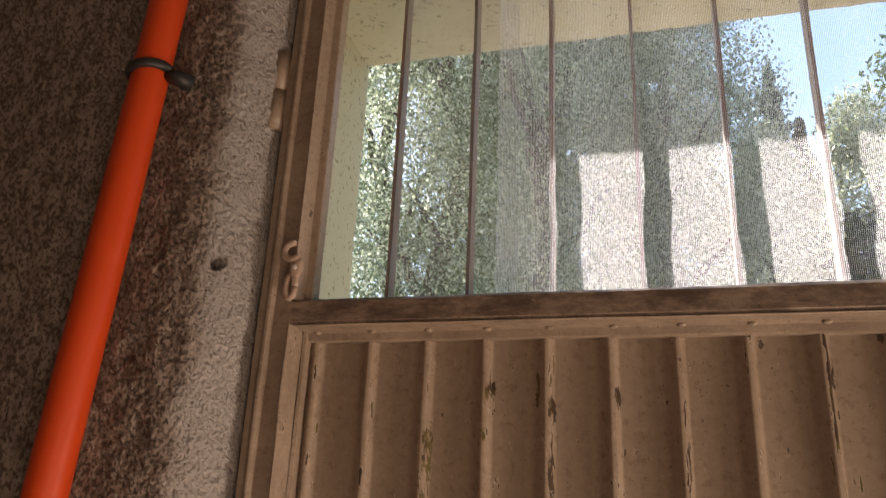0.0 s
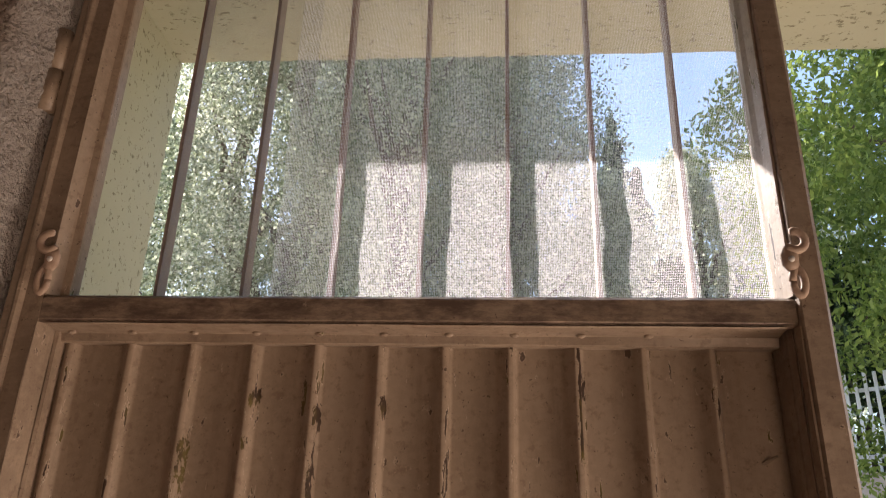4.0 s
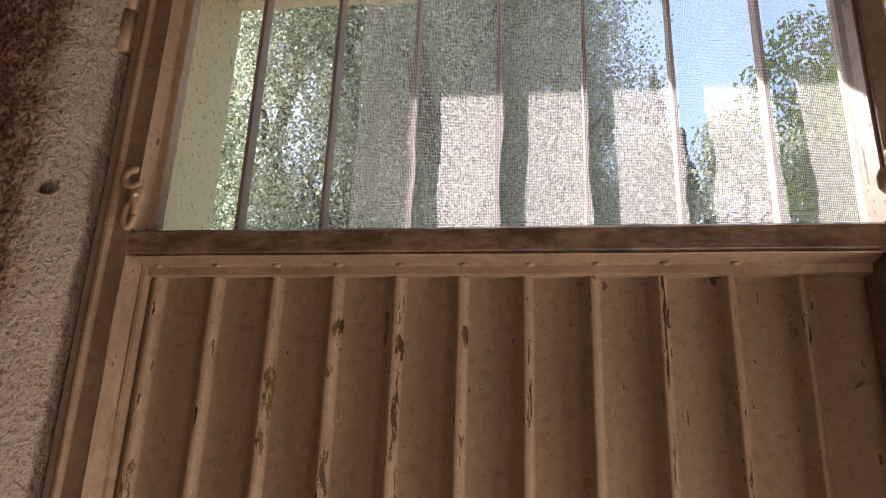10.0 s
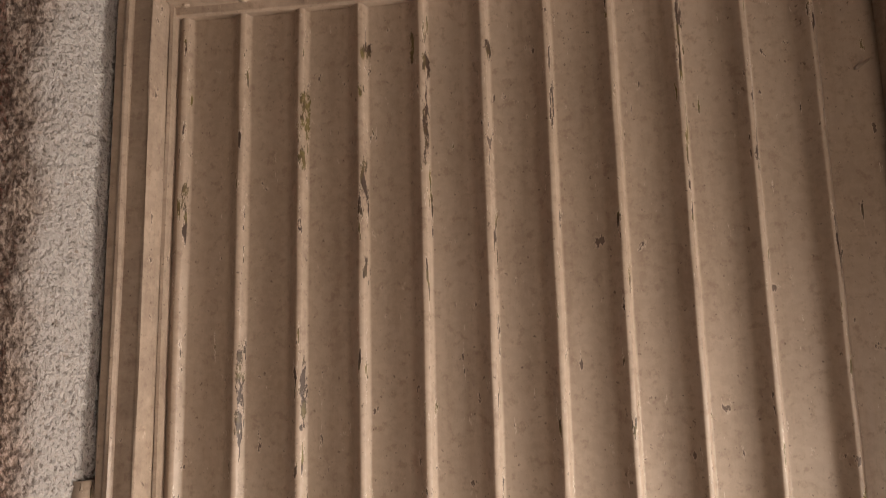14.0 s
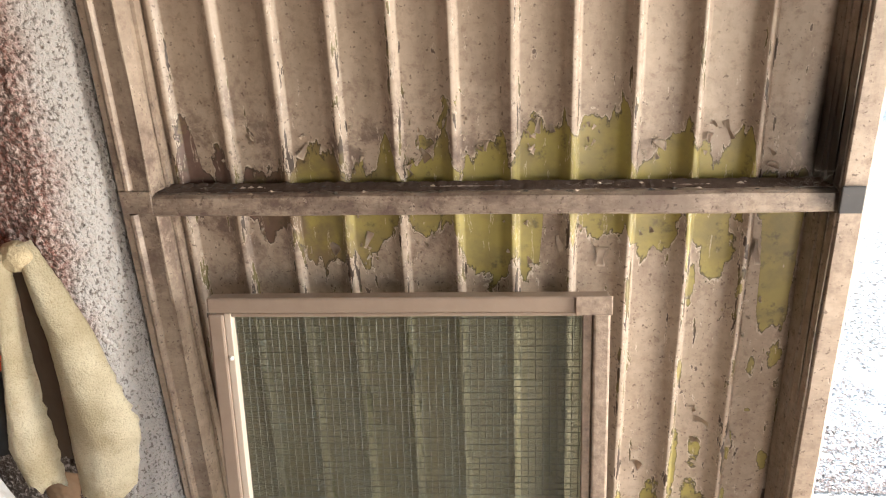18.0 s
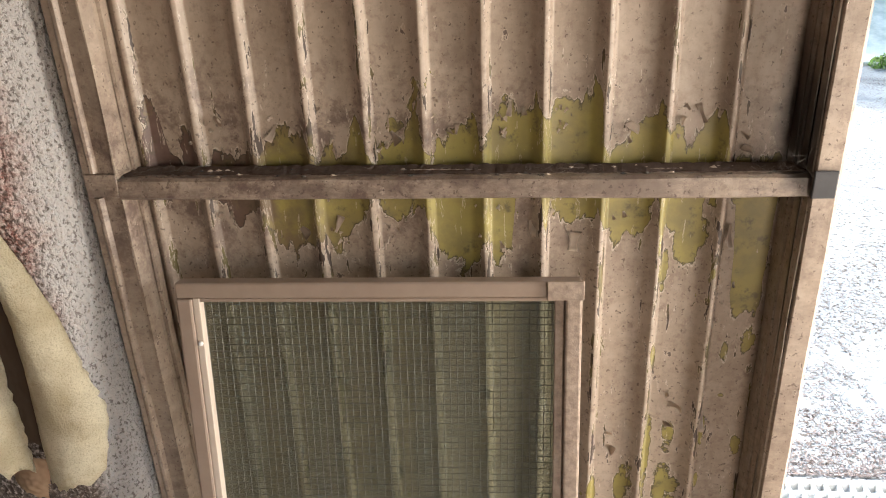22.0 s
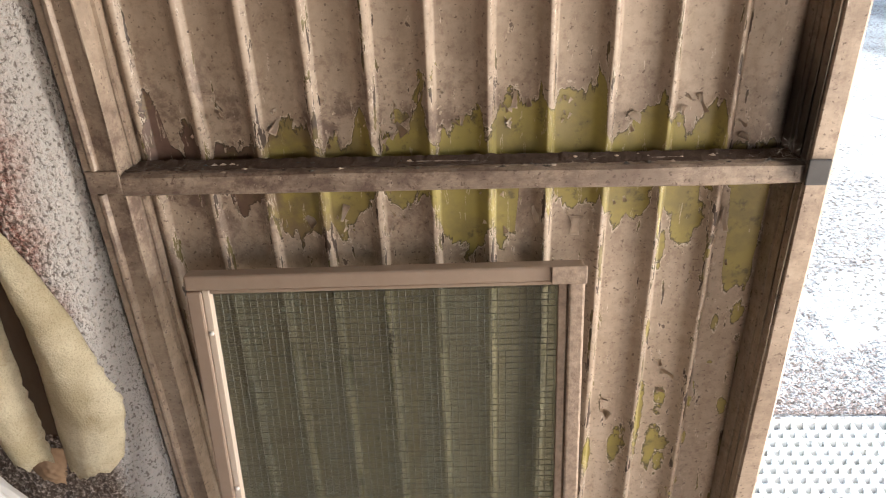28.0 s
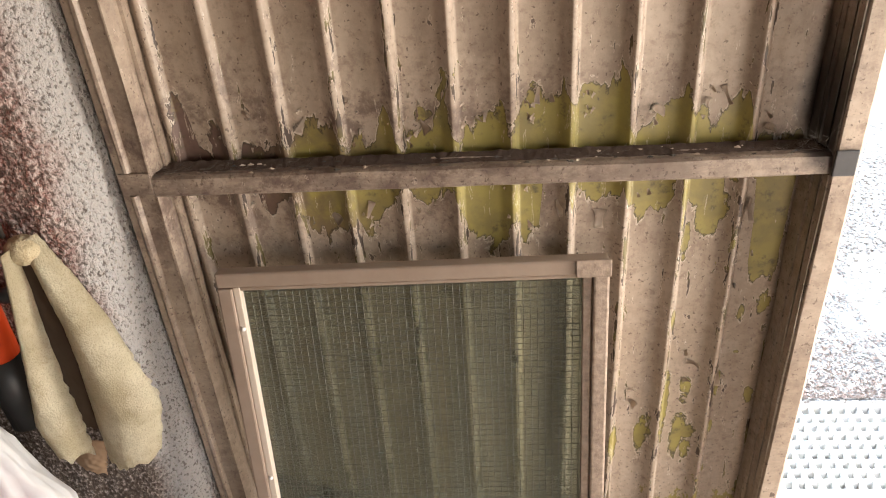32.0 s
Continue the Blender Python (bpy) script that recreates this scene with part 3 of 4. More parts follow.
def outer_wall():
    bm = box(-4.0, -0.049, 0.034, 0.315, GZ, 3.2)
    w = tagged(mesh("wall_outer", bm, STUCCO), "cream stucco jamb of the thick outer wall", "wall", kind="structure")
    bm = box(-0.049, 2.1, 0.034, 0.315, 2.144, 3.2)
    tagged(mesh("lintel", bm, STUCCO), "cream stucco lintel over the wide doorway", "wall", kind="structure")
    v, f = bumpy_panel("x", -0.045, 0.034, 0.319, GZ, 2.150, 0.008, 0.003)
    under(from_arrays("jamb_render", v, f, STUCCO, smooth=True), w)
    v, f = bumpy_panel("z", 2.138, -0.05, 2.0, 0.030, 0.319, 0.007, 0.003, True)
    tagged(from_arrays("soffit", v, f, STUCCO, smooth=True), "rough cream stucco underside of the lintel", "soffit", kind="structure")
    bm = box(2.1, 5.0, 0.034, 0.315, GZ, 3.2)
    tagged(mesh("wall_pier", bm, STUCCO), "cream stucco pier beside the doorway", "wall", kind="structure")
    bm = box(-3.0, 3.0, -0.30, 0.03, 2.113, 2.5)
    tagged(mesh("wall_head", bm, ROOM), "grey plaster wall over the door", "wall", kind="structure")


outer_wall()


def room():
    tagged(mesh("floor", box(-3.0, 2.1, -3.4, 0.034, GZ - 0.1, 0.0), FLOOR), "bare grey concrete floor of the shed", "floor", kind="structure")
    tagged(mesh("ceiling", box(-3.0, 2.1, -3.4, -0.3, 2.5, 2.6), ROOM), "grey plaster ceiling", "ceiling", kind="structure")
    tagged(mesh("wall_back", box(-3.0, 2.1, -3.5, -3.4, 0, 2.5), ROOM), "plain grey plaster wall", "wall", kind="structure")
    tagged(mesh("wall_far_west", box(-3.1, -3.0, -3.4, -0.1, 0, 2.5), ROOM), "plain grey plaster wall", "wall", kind="structure")
    # out of view; its two openings are added to admit the fill lamps
    bm = box(1.35, 1.45, -3.4, -2.5, 0, 2.5)
    box(1.35, 1.45, -2.5, -1.0, 1.04, 2.5, 0, bm)
    box(1.35, 1.45, -1.0, -0.37, 0, 2.5, 0, bm)
    box(1.35, 1.45, -0.37, -0.03, 1.13, 2.5, 0, bm)
    box(1.35, 1.45, -0.03, 0.034, 0, 2.5, 0, bm)
    tagged(mesh("wall_east", bm, ROOM), "plain grey plaster wall, unseen, with two openings added for fill lamps", "wall", kind="structure")


room()


def fill_light(y, z, wide, high, watts, colour):
    """Added area lamp that brightens the door from an unseen opening on the right."""
    data = bpy.data.lights.new("fill_lamp", "AREA")
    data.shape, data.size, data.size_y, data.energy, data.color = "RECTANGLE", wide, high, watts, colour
    new("fill_lamp", data).matrix_world = look((1.34, y, z), (0, y, z))


# narrow lamp rakes the ribs, wide one fills the pans; neither source is seen
fill_light(-0.20, 0.56, 0.32, 1.10, 6.2, (1.0, 0.77, 0.59))
fill_light(-1.75, 0.52, 1.45, 1.00, 8.4, (1.0, 0.68, 0.47))

# ---- the door ----
door = thing("metal_door", (0.41, 0.0, 0.02), "closed taupe painted steel door leaf with ribbed panels, peeling paint", "door")


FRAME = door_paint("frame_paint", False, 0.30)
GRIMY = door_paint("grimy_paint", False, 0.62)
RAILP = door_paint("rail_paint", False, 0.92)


def dpart(name, bm, material=FRAME, label="", smooth=False):
    return under(mesh(name, bm, material, None, label, smooth), door)


# stiles and rails with their beads
dpart("stile", sweep([(-0.003, 0.030), (-0.003, -0.027), (0.000, -0.031), (0.0398, -0.031), (0.0398, 0.030)], 0.02, 2.103, 60, 0.0007))
for z0, z1, sd in ((0.02, 0.699, 2), (0.729, 2.103, 6)):
    dpart("stile_ridge", sweep([(0.0085, -0.0308), (0.0100, -0.0345), (0.0125, -0.0365), (0.0155, -0.0362), (0.0180, -0.0340), (0.0192, -0.0308)], z0, z1, 40, 0.0009, seed=sd))
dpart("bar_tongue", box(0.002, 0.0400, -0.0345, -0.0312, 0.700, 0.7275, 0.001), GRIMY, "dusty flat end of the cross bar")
dpart("stile", sweep([(0.7975, 0.030), (0.7975, -0.034), (0.7985, -0.0365), (0.800, -0.038), (0.822, -0.038), (0.826, -0.034), (0.826, 0.030)], 0.02, 2.103, 60, 0.0008, seed=5))
dpart("rail", sweep([(1.594, 0.028), (1.594, -0.026), (1.590, -0.031), (1.568, -0.031), (1.564, -0.027), (1.564, 0.028)], 0.0402, 0.797, 50, 0.0007, "x", 9), RAILP)
dpart("top_rail", sweep([(2.103, 0.028), (2.103, -0.031), (2.079, -0.031), (2.075, 0.028)], 0.0402, 0.797, 30, 0.0006, "x", 12))
dpart("bottom_rail", sweep([(0.07, 0.028), (0.07, -0.03), (0.02, -0.03), (0.02, 0.028)], 0.0402, 0.797, 30, 0.0006, "x", 14))
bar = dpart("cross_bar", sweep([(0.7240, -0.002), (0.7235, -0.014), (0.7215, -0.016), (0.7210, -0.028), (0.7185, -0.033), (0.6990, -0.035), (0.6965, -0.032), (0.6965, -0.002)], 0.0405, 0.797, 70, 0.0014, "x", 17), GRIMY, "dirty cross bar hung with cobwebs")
dpart("bar_end", box(0.796, 0.8205, -0.042, -0.0385, 0.698, 0.728, 0.0015), IRON, "grey steel plate over the bar's end")
# beads round the ribbed panels
for z0, z1, sd in ((0.725, 1.564, 3), (0.07, 0.697, 4)):
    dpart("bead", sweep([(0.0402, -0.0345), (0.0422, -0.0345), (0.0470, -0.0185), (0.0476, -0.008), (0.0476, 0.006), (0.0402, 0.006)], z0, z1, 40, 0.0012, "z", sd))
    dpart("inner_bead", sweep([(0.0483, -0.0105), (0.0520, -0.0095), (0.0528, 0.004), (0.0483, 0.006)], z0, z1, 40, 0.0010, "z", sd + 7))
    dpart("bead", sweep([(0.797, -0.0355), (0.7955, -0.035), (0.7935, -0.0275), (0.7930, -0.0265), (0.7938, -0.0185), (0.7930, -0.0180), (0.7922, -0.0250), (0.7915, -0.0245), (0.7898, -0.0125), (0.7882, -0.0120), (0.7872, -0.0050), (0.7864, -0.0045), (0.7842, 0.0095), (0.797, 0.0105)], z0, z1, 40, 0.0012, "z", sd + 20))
dpart("bead", sweep([(1.5635, -0.031), (1.5622, -0.0295), (1.5602, -0.009), (1.5592, -0.0065), (1.5512, -0.0045), (1.5500, -0.0015), (1.5504, 0.0105), (1.5635, 0.0105)], 0.0485, 0.786, 60, 0.0009, "x", 31))
# welds along the top bead
for k in range(1, 11):
    bm = bmesh.new()
    bmesh.ops.create_icosphere(bm, subdivisions=2, radius=0.0036)
    for v in bm.verts:
        v.co = Vector((v.co.x * 1.3 + k * P + 0.003 * noise.noise((k, 2, 3)), v.co.y * 0.9 - 0.0095, v.co.z * 0.7 + 1.5594))
    dpart("weld", bm, PAINT, smooth=True)


def ribbed(z0, z1, seed):
    """Folded sheet: flat pans, a slow left flank, a narrow crest and a steep right flank."""
    prof = []
    for k in range(0, 12):
        c = k * P
        for u, v in ((c - 0.0235, 0.0110), (c - 0.0205, 0.0107), (c - 0.0180, 0.0096), (c - 0.0150, 0.0074), (c - 0.0120, 0.0048), (c - 0.0092, 0.0022), (c - 0.0074, 0.0008), (c - 0.0064, 0.0003), (c - 0.0056, 0.0002), (c - 0.0020, 0.0016), (c - 0.0012, 0.0024), (c + 0.0020, 0.0094), (c + 0.0030, 0.0105), (c + 0.0044, 0.0110)):
            if 0.0540 < u < 0.7700:
                prof.append((u, v))
    prof = [(0.0485, 0.008)] + prof + [(0.786, 0.011)]
    bm = bmesh.new()
    steps = int((z1 - z0) / 0.009)
    rows = []
    for i in range(steps + 1):
        z = z0 + (z1 - z0) * i / steps
        row = []
        for u, v in prof:
            d = 0.0009 * noise.noise((u * 14, z * 7, seed)) + 0.0006 * noise.noise((u * 60, z * 45, seed))
            row.append(bm.verts.new((u + 0.0007 * noise.noise((u * 30, z * 16, seed + 4)), v + d, z)))
        rows.append(row)
    for p, q in zip(rows, rows[1:]):
        for k in range(len(prof) - 1):
            bm.faces.new((p[k], p[k + 1], q[k + 1], q[k]))
    bmesh.ops.recalc_face_normals(bm, faces=bm.faces[:])
    if bm.faces[0].normal.y > 0:
        bmesh.ops.reverse_faces(bm, faces=bm.faces[:])
    return bm


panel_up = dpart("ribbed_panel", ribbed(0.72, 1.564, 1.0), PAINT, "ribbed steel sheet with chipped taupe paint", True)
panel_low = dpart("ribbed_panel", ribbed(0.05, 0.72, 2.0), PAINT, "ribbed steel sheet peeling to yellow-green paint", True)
# backing sheet on the outer side
dpart("backing_sheet", box(0.046, 0.796, 0.022, 0.0265, 0.03, 1.593), PAINT)

# window beads and bars
dpart("window_bead", sweep([(0.0402, -0.0345), (0.0420, -0.0345), (0.0480, -0.0205), (0.0490, -0.0185), (0.0572, -0.0165), (0.0580, -0.0150), (0.0580, 0.0005), (0.0402, 0.0005)], 1.594, 2.077, 30, 0.0006, "z", 40), PAINT)
dpart("window_bead", sweep([(0.7970, -0.033), (0.7945, -0.033), (0.7915, -0.018), (0.7885, -0.010), (0.7880, 0.0005), (0.7970, 0.0005)], 1.5945, 2.0765, 30, 0.0006, "z", 41), PAINT)
for k in range(7):
    x = 0.1415 + 0.0952 * k
    bm = sweep([(x - 0.0021, 0.0030), (x + 0.0021, 0.0030), (x + 0.0021, 0.0230), (x - 0.0021, 0.0230)], 1.594, 2.078, 24, 0.0007, "z", 50 + k)
    dpart("window_bar", bm, BARS)


def wave(x, z):
    return 0.0040 * noise.noise((x * 11, z * 9, 2.2)) + 0.0040 * noise.noise((x * 26, z * 20, 9.0))


def cloth(x0, x1, z0, z1, y, slack, nx, nz):
    """A slack, slightly wavy sheet."""
    bm = bmesh.new()
    grid = [[bm.verts.new((x, y + slack * wave(x, z), z)) for z in np.linspace(z0, z1, nz)] for x in np.linspace(x0, x1, nx)]
    for a, b in zip(grid, grid[1:]):
        for k in range(nz - 1):
            bm.faces.new((a[k], b[k], b[k + 1], a[k + 1]))
    return bm


def woven(x0, x1, z0, z1, y, pitch, w):
    """Woven screen: flat threads both ways, following the slack of the cloth."""
    verts, faces = [], []

    def thread(points, across):
        i = len(verts)
        for p in points:
            verts.append((p[0] - across[0], p[1], p[2] - across[1]))
            verts.append((p[0] + across[0], p[1], p[2] + across[1]))
        for k in range(len(points) - 1):
            faces.append((i + 2 * k, i + 2 * k + 1, i + 2 * k + 3, i + 2 * k + 2))

    zs, xs = np.linspace(z0, z1, 44), np.linspace(x0, x1, 50)
    for x in np.arange(x0, x1, pitch):
        thread([(x + 0.25 * wave(z * 0.7, x), y + wave(x, z), z) for z in zs], (w / 2, 0))
    for z in np.arange(z0, z1, pitch):
        thread([(x, y + 0.0003 + wave(x, z), z + 0.25 * wave(x * 0.7, z)) for x in xs], (0, w / 2))
    ob = under(from_arrays("insect_screen", verts, faces, SCREEN), door)
    tagged(ob, "fine grey woven insect screen, slack and dusty", kind="stuff")


woven(0.27, 0.789, 1.589, 2.081, -0.0022, 0.0018, 0.00026)
dpart("plastic_film", cloth(0.143, 0.294, 1.589, 2.081, 0.0010, 0.5, 14, 20), FILM, "hazy clear plastic film over part of the window", True)


def hinge(z0, z1, x):
    h = (z1 - z0) / 2
    bm = tube([(x, -0.030, z0), (x, -0.030, z0 + h - 0.001)], 0.0105, 14)
    a = dpart("hinge", bm, PAINT, "painted barrel hinge", True)
    bm = tube([(x, -0.030, z0 + h + 0.001), (x, -0.030, z1)], 0.0105, 14)
    mesh("barrel", bm, PAINT, a, "", True)
    mesh("hinge_leaf", box(x + 0.004, 0.006, -0.030, -0.026, z0 + 0.01, z1 - 0.01, 0.001), PAINT, a)


hinge(1.816, 1.928, -0.0125)
hinge(0.946, 1.056, -0.0125)


def hook(x, z, s):
    """Flat cast hook: an open ring above, a waist with a screw, a slotted tail below."""
    def at(u, w, d=0.0):
        return (x + s * u, -0.041 - d, z + w)

    ring = [at(0.010 * math.cos(a), 0.050 + 0.010 * math.sin(a), 0.002) for a in np.linspace(radians(70), radians(330), 14)]
    body = dpart("hook", tube(ring, [0.0030] + [0.0044] * 12 + [0.0034], 8, 0.7), HOOKP, "cream painted cast window hook", True)
    waist = [at(0.004, 0.043), at(0.006, 0.034), at(0.006, 0.026), at(0.003, 0.020)]
    mesh("waist", tube(waist, [0.0065, 0.0088, 0.0082, 0.0060], 10, 0.5), HOOKP, body, "", True)
    tail = [at(0.001 + 0.0055 * math.cos(a), 0.008 + 0.0135 * math.sin(a)) for a in np.linspace(0, 2 * math.pi, 18)]
    mesh("tail_loop", tube(tail, 0.0040, 8, 0.7), HOOKP, body, "", True)
    mesh("screw_head", tube([at(0.006, 0.030, 0.003), at(0.006, 0.030, 0.0055)], [0.0035, 0.0028], 10), STEEL, body, "bare steel screw head", True)


hook(0.040, 1.598, 1)
hook(0.800, 1.598, -1)


def flake(x, z, w, h, turn, curl, y=0.0105):
    """A curled scale of old paint hanging on by one edge."""
    w, h = w * 0.72, h * 0.78
    bm = bmesh.new()
    rows = []
    for i in range(7):
        t = i / 6
        row = []
        for j in range(5):
            s = j / 4 - 0.5
            ww = w * (0.75 + 0.35 * math.sin(3.1 * t + x * 50)) * (1 + 0.25 * noise.noise((t * 5, s * 3, x * 90)))
            a = curl * t
            lift = h * (1 - math.cos(a)) / max(curl, 0.01)
            run = h * math.sin(a) / max(curl, 0.01)
            row.append(bm.verts.new((s * ww, -lift - 0.001 - 0.0012 * noise.noise((s * 4, t * 4, z * 70)), run)))
        rows.append(row)
    for p, q in zip(rows, rows[1:]):
        for c in range(4):
            bm.faces.new((p[c], p[c + 1], q[c + 1], q[c]))
    bmesh.ops.solidify(bm, geom=bm.faces[:], thickness=0.0005)
    bmesh.ops.recalc_face_normals(bm, faces=bm.faces[:])
    bmesh.ops.rotate(bm, verts=bm.verts[:], cent=(0, 0, 0), matrix=Matrix.Rotation(radians(turn), 3, "Y"))
    bmesh.ops.translate(bm, verts=bm.verts[:], vec=(x, y, z))
    mesh("paint_flake", bm, SCALE, panel_up if z > 0.72 else panel_low, "curled scale of old paint, made pale for its lit edges", True)


# lighter than the door's coat, so curled edges read as lit
SCALE = plain("paint_scale", (0.36, 0.29, 0.225), (0.52, 0.44, 0.36), 80, 0.6, 0, 0.3, 0.0006)
for fx, fz, fw, fh, ft, fc in ((0.686, 0.788, 0.012, 0.034, 160, 1.5), (0.672, 0.775, 0.010, 0.022, 200, 1.9), (0.622, 0.768, 0.022, 0.018, 215, 1.7),
                               (0.150, 0.775, 0.016, 0.018, 60, 1.8), (0.220, 0.772, 0.012, 0.030, 205, 1.2), (0.352, 0.762, 0.014, 0.026, 140, 1.3),
                               (0.427, 0.770, 0.010, 0.022, 185, 1.8), (0.487, 0.795, 0.008, 0.030, 190, 1.6), (0.500, 0.788, 0.008, 0.020, 170, 1.9),
                               (0.560, 0.640, 0.030, 0.030, 185, 0.8), (0.452, 0.650, 0.008, 0.028, 185, 1.9), (0.510, 0.655, 0.010, 0.030, 170, 1.4),
                               (0.286, 0.660, 0.012, 0.030, 200, 1.4), (0.235, 0.645, 0.016, 0.024, 130, 1.3), (0.612, 0.335, 0.016, 0.022, 120, 2.0),
                               (0.610, 0.352, 0.012, 0.020, 20, 1.8), (0.492, 0.978, 0.011, 0.016, 8, 1.2), (0.493, 1.004, 0.010, 0.014, 175, 1.3),
                               (0.703, 1.531, 0.010, 0.008, 100, 1.8), (0.705, 1.513, 0.003, 0.014, 180, 1.2), (0.760, 1.441, 0.004, 0.022, 60, 1.0)):
    flake(fx, fz, fw, fh, ft, fc)
for fx, fz, fw, fh, ft, fc in ((0.684, 0.405, 0.018, 0.032, 95, 1.7), (0.682, 0.372, 0.016, 0.024, 75, 1.9), (0.680, 0.425, 0.014, 0.014, 160, 2.0),
                               (0.728, 0.395, 0.010, 0.036, 185, 1.0), (0.734, 0.650, 0.009, 0.040, 182, 1.1), (0.742, 0.742, 0.020, 0.012, 200, 1.5)):
    flake(fx, fz, fw, fh, ft, fc, 0.0085)
rng_f = random.Random(8)
for k in range(110):
    rx = rng_f.randint(2, 11) * P + rng_f.choice((-0.010, 0.008, 0.012, 0.02))
    rz = rng_f.choice((rng_f.uniform(0.735, 0.80), rng_f.uniform(0.62, 0.70), rng_f.uniform(0.25, 0.60) if rx > 0.58 else rng_f.uniform(0.735, 0.79)))
    flake(rx, rz, rng_f.uniform(0.003, 0.008), rng_f.uniform(0.005, 0.014), rng_f.uniform(120, 240), rng_f.uniform(0.8, 2.0), 0.009)


def crumb(x, y, z, s, seed):
    """A fallen scrap of paint or dirt lying on the bar."""
    bm = bmesh.new()
    n = 6
    ring = [bm.verts.new((x + s * (1.6 if k % 2 else 0.8) * math.cos(k * 1.047 + seed), y + 0.7 * s * math.sin(k * 1.047 + seed), z + 0.0006 + 0.5 * s * abs(noise.noise((k, seed, 1))))) for k in range(n)]
    top = bm.verts.new((x, y, z + s * 0.9))
    for k in range(n):
        bm.faces.new((ring[k], ring[(k + 1) % n], top))
    bm.faces.new(ring[::-1])
    mesh("crumb", bm, rng_f.choice((SCALE, SCALE, WEB, IRON)), bar)


for k in range(70):
    cy = rng_f.uniform(-0.030, -0.006)
    crumb(rng_f.uniform(0.05, 0.79), cy, 0.7205 if cy < -0.0165 else 0.7235, rng_f.uniform(0.0012, 0.0034), k * 0.7)


def ledge_dust():
    """A felt of dark dust and lint along the top of the cross bar."""
    bm = bmesh.new()
    rows = []
    for i in range(301):
        x = 0.0415 + 0.754 * i / 300
        deep = 0.0065 + 0.0035 * noise.noise((x * 30, 4, 1)) + 0.002 * noise.noise((x * 140, 2, 1))
        rows.append([bm.verts.new((x, yy, zz)) for yy, zz in ((-0.0135 - deep, 0.7222), (-0.0125 - deep * 0.5, 0.7236 + 0.0008 * noise.noise((x * 200, 1, 1))), (-0.0095, 0.7250 + 0.0018 * abs(noise.noise((x * 90, 3, 1)))), (-0.0030, 0.7262 + 0.0030 * abs(noise.noise((x * 60, 8, 1)))), (-0.0030, 0.7215), (-0.0135 - deep, 0.7208))])
    for p, q in zip(rows, rows[1:]):
        for k in range(6):
            bm.faces.new((p[k], p[(k + 1) % 6], q[(k + 1) % 6], q[k]))
    bm.faces.new(rows[0])
    bm.faces.new(rows[-1][::-1])
    bmesh.ops.recalc_face_normals(bm, faces=bm.faces[:])
    mesh("ledge_dust", bm, plain("dark_lint", (0.028, 0.020, 0.017), (0.13, 0.095, 0.078), 110, 0.95, 0, 0.9, 0.003, 0.05), bar, "felt of dark dust and lint")


ledge_dust()


def webs():
    """Dusty cobweb threads where the bar meets the stiles."""
    rng = random.Random(3)
    verts, faces = [], []
    for k in range(120):
        if k < 70:
            a = Vector((rng.uniform(0.735, 0.80), rng.uniform(-0.046, -0.015), rng.uniform(0.72, 0.745)))
            b = a + Vector((rng.uniform(-0.035, 0.025), rng.uniform(-0.006, 0.012), rng.uniform(-0.05, 0.045)))
        else:
            a = Vector((rng.uniform(0.03, 0.70) ** 1.5 + 0.03, rng.uniform(-0.045, -0.02), 0.733))
            b = a + Vector((rng.uniform(-0.03, 0.03), rng.uniform(-0.004, 0.010), rng.uniform(-0.004, 0.012)))
        c = a.lerp(b, 0.5) + Vector((0, 0, -0.005))
        w = rng.uniform(0.00006, 0.00018)
        i = len(verts)
        for p in (a, c, b):
            verts.extend([(p.x, p.y, p.z - w), (p.x, p.y, p.z + w)])
        faces.extend([(i, i + 1, i + 3, i + 2), (i + 2, i + 3, i + 5, i + 4)])
    ob = tagged(from_arrays("cobweb", verts, faces, WEB), "grey dusty cobweb threads on the door's cross bar", "cobweb", kind="stuff")


webs()

# ---- glazed sash leaning on the door ----
SB = Matrix.Translation((0.333, -0.128, 0.0)) @ Euler((radians(-8.6), 0, radians(1.6))).to_matrix().to_4x4()
sash = thing("window_sash", (0, 0, 0), "loose taupe window sash with wired glass leaning against the door", "window sash")
sash.matrix_world = SB


def spart(name, bm, material=SASH, label="", smooth=False):
    return part(name, bm, material, sash, label, smooth)


W, HH, B = 0.237, 0.606, 0.0195
spart("sash_rail", box(-W, W, -0.011, 0.011, HH - B, HH, 0.003))
spart("sash_rail", box(-W, W, -0.011, 0.011, 0.0, B, 0.003))
spart("sash_stile", box(-W, -W + B, -0.0115, 0.0105, B + 0.0005, HH - B - 0.0005, 0.003))
spart("sash_stile", box(W - B, W, -0.0115, 0.0105, B + 0.0005, HH - B - 0.0005, 0.003), RUSTY, "weathered stile with flaking paint")
spart("corner_plate", box(W - 0.040, W + 0.0015, -0.0145, -0.0112, HH - B - 0.002, HH + 0.001, 0.001), RUSTY, "worn corner plate")
pale = spart("glazing_bead", box(-W + B + 0.0003, -W + B + 0.0085, -0.009, 0.004, B, HH - B, 0.001), SASHIN, "painted glazing bead, paled as if lit from the right")
spart("glazing_bead", box(W - B - 0.011, W - B - 0.0003, -0.006, 0.004, B, HH - B, 0.001), RUSTY)
spart("glazing_bead", box(-W + B + 0.009, W - B - 0.0115, -0.008, 0.004, HH - B - 0.005, HH - B - 0.0003, 0.001))
pane = spart("glass_pane", box(-W + B + 0.004, W - B - 0.004, 0.0045, 0.0085, B - 0.004, HH - B + 0.004), GLASS, "dusty wired glass pane")
pane.visible_shadow = False


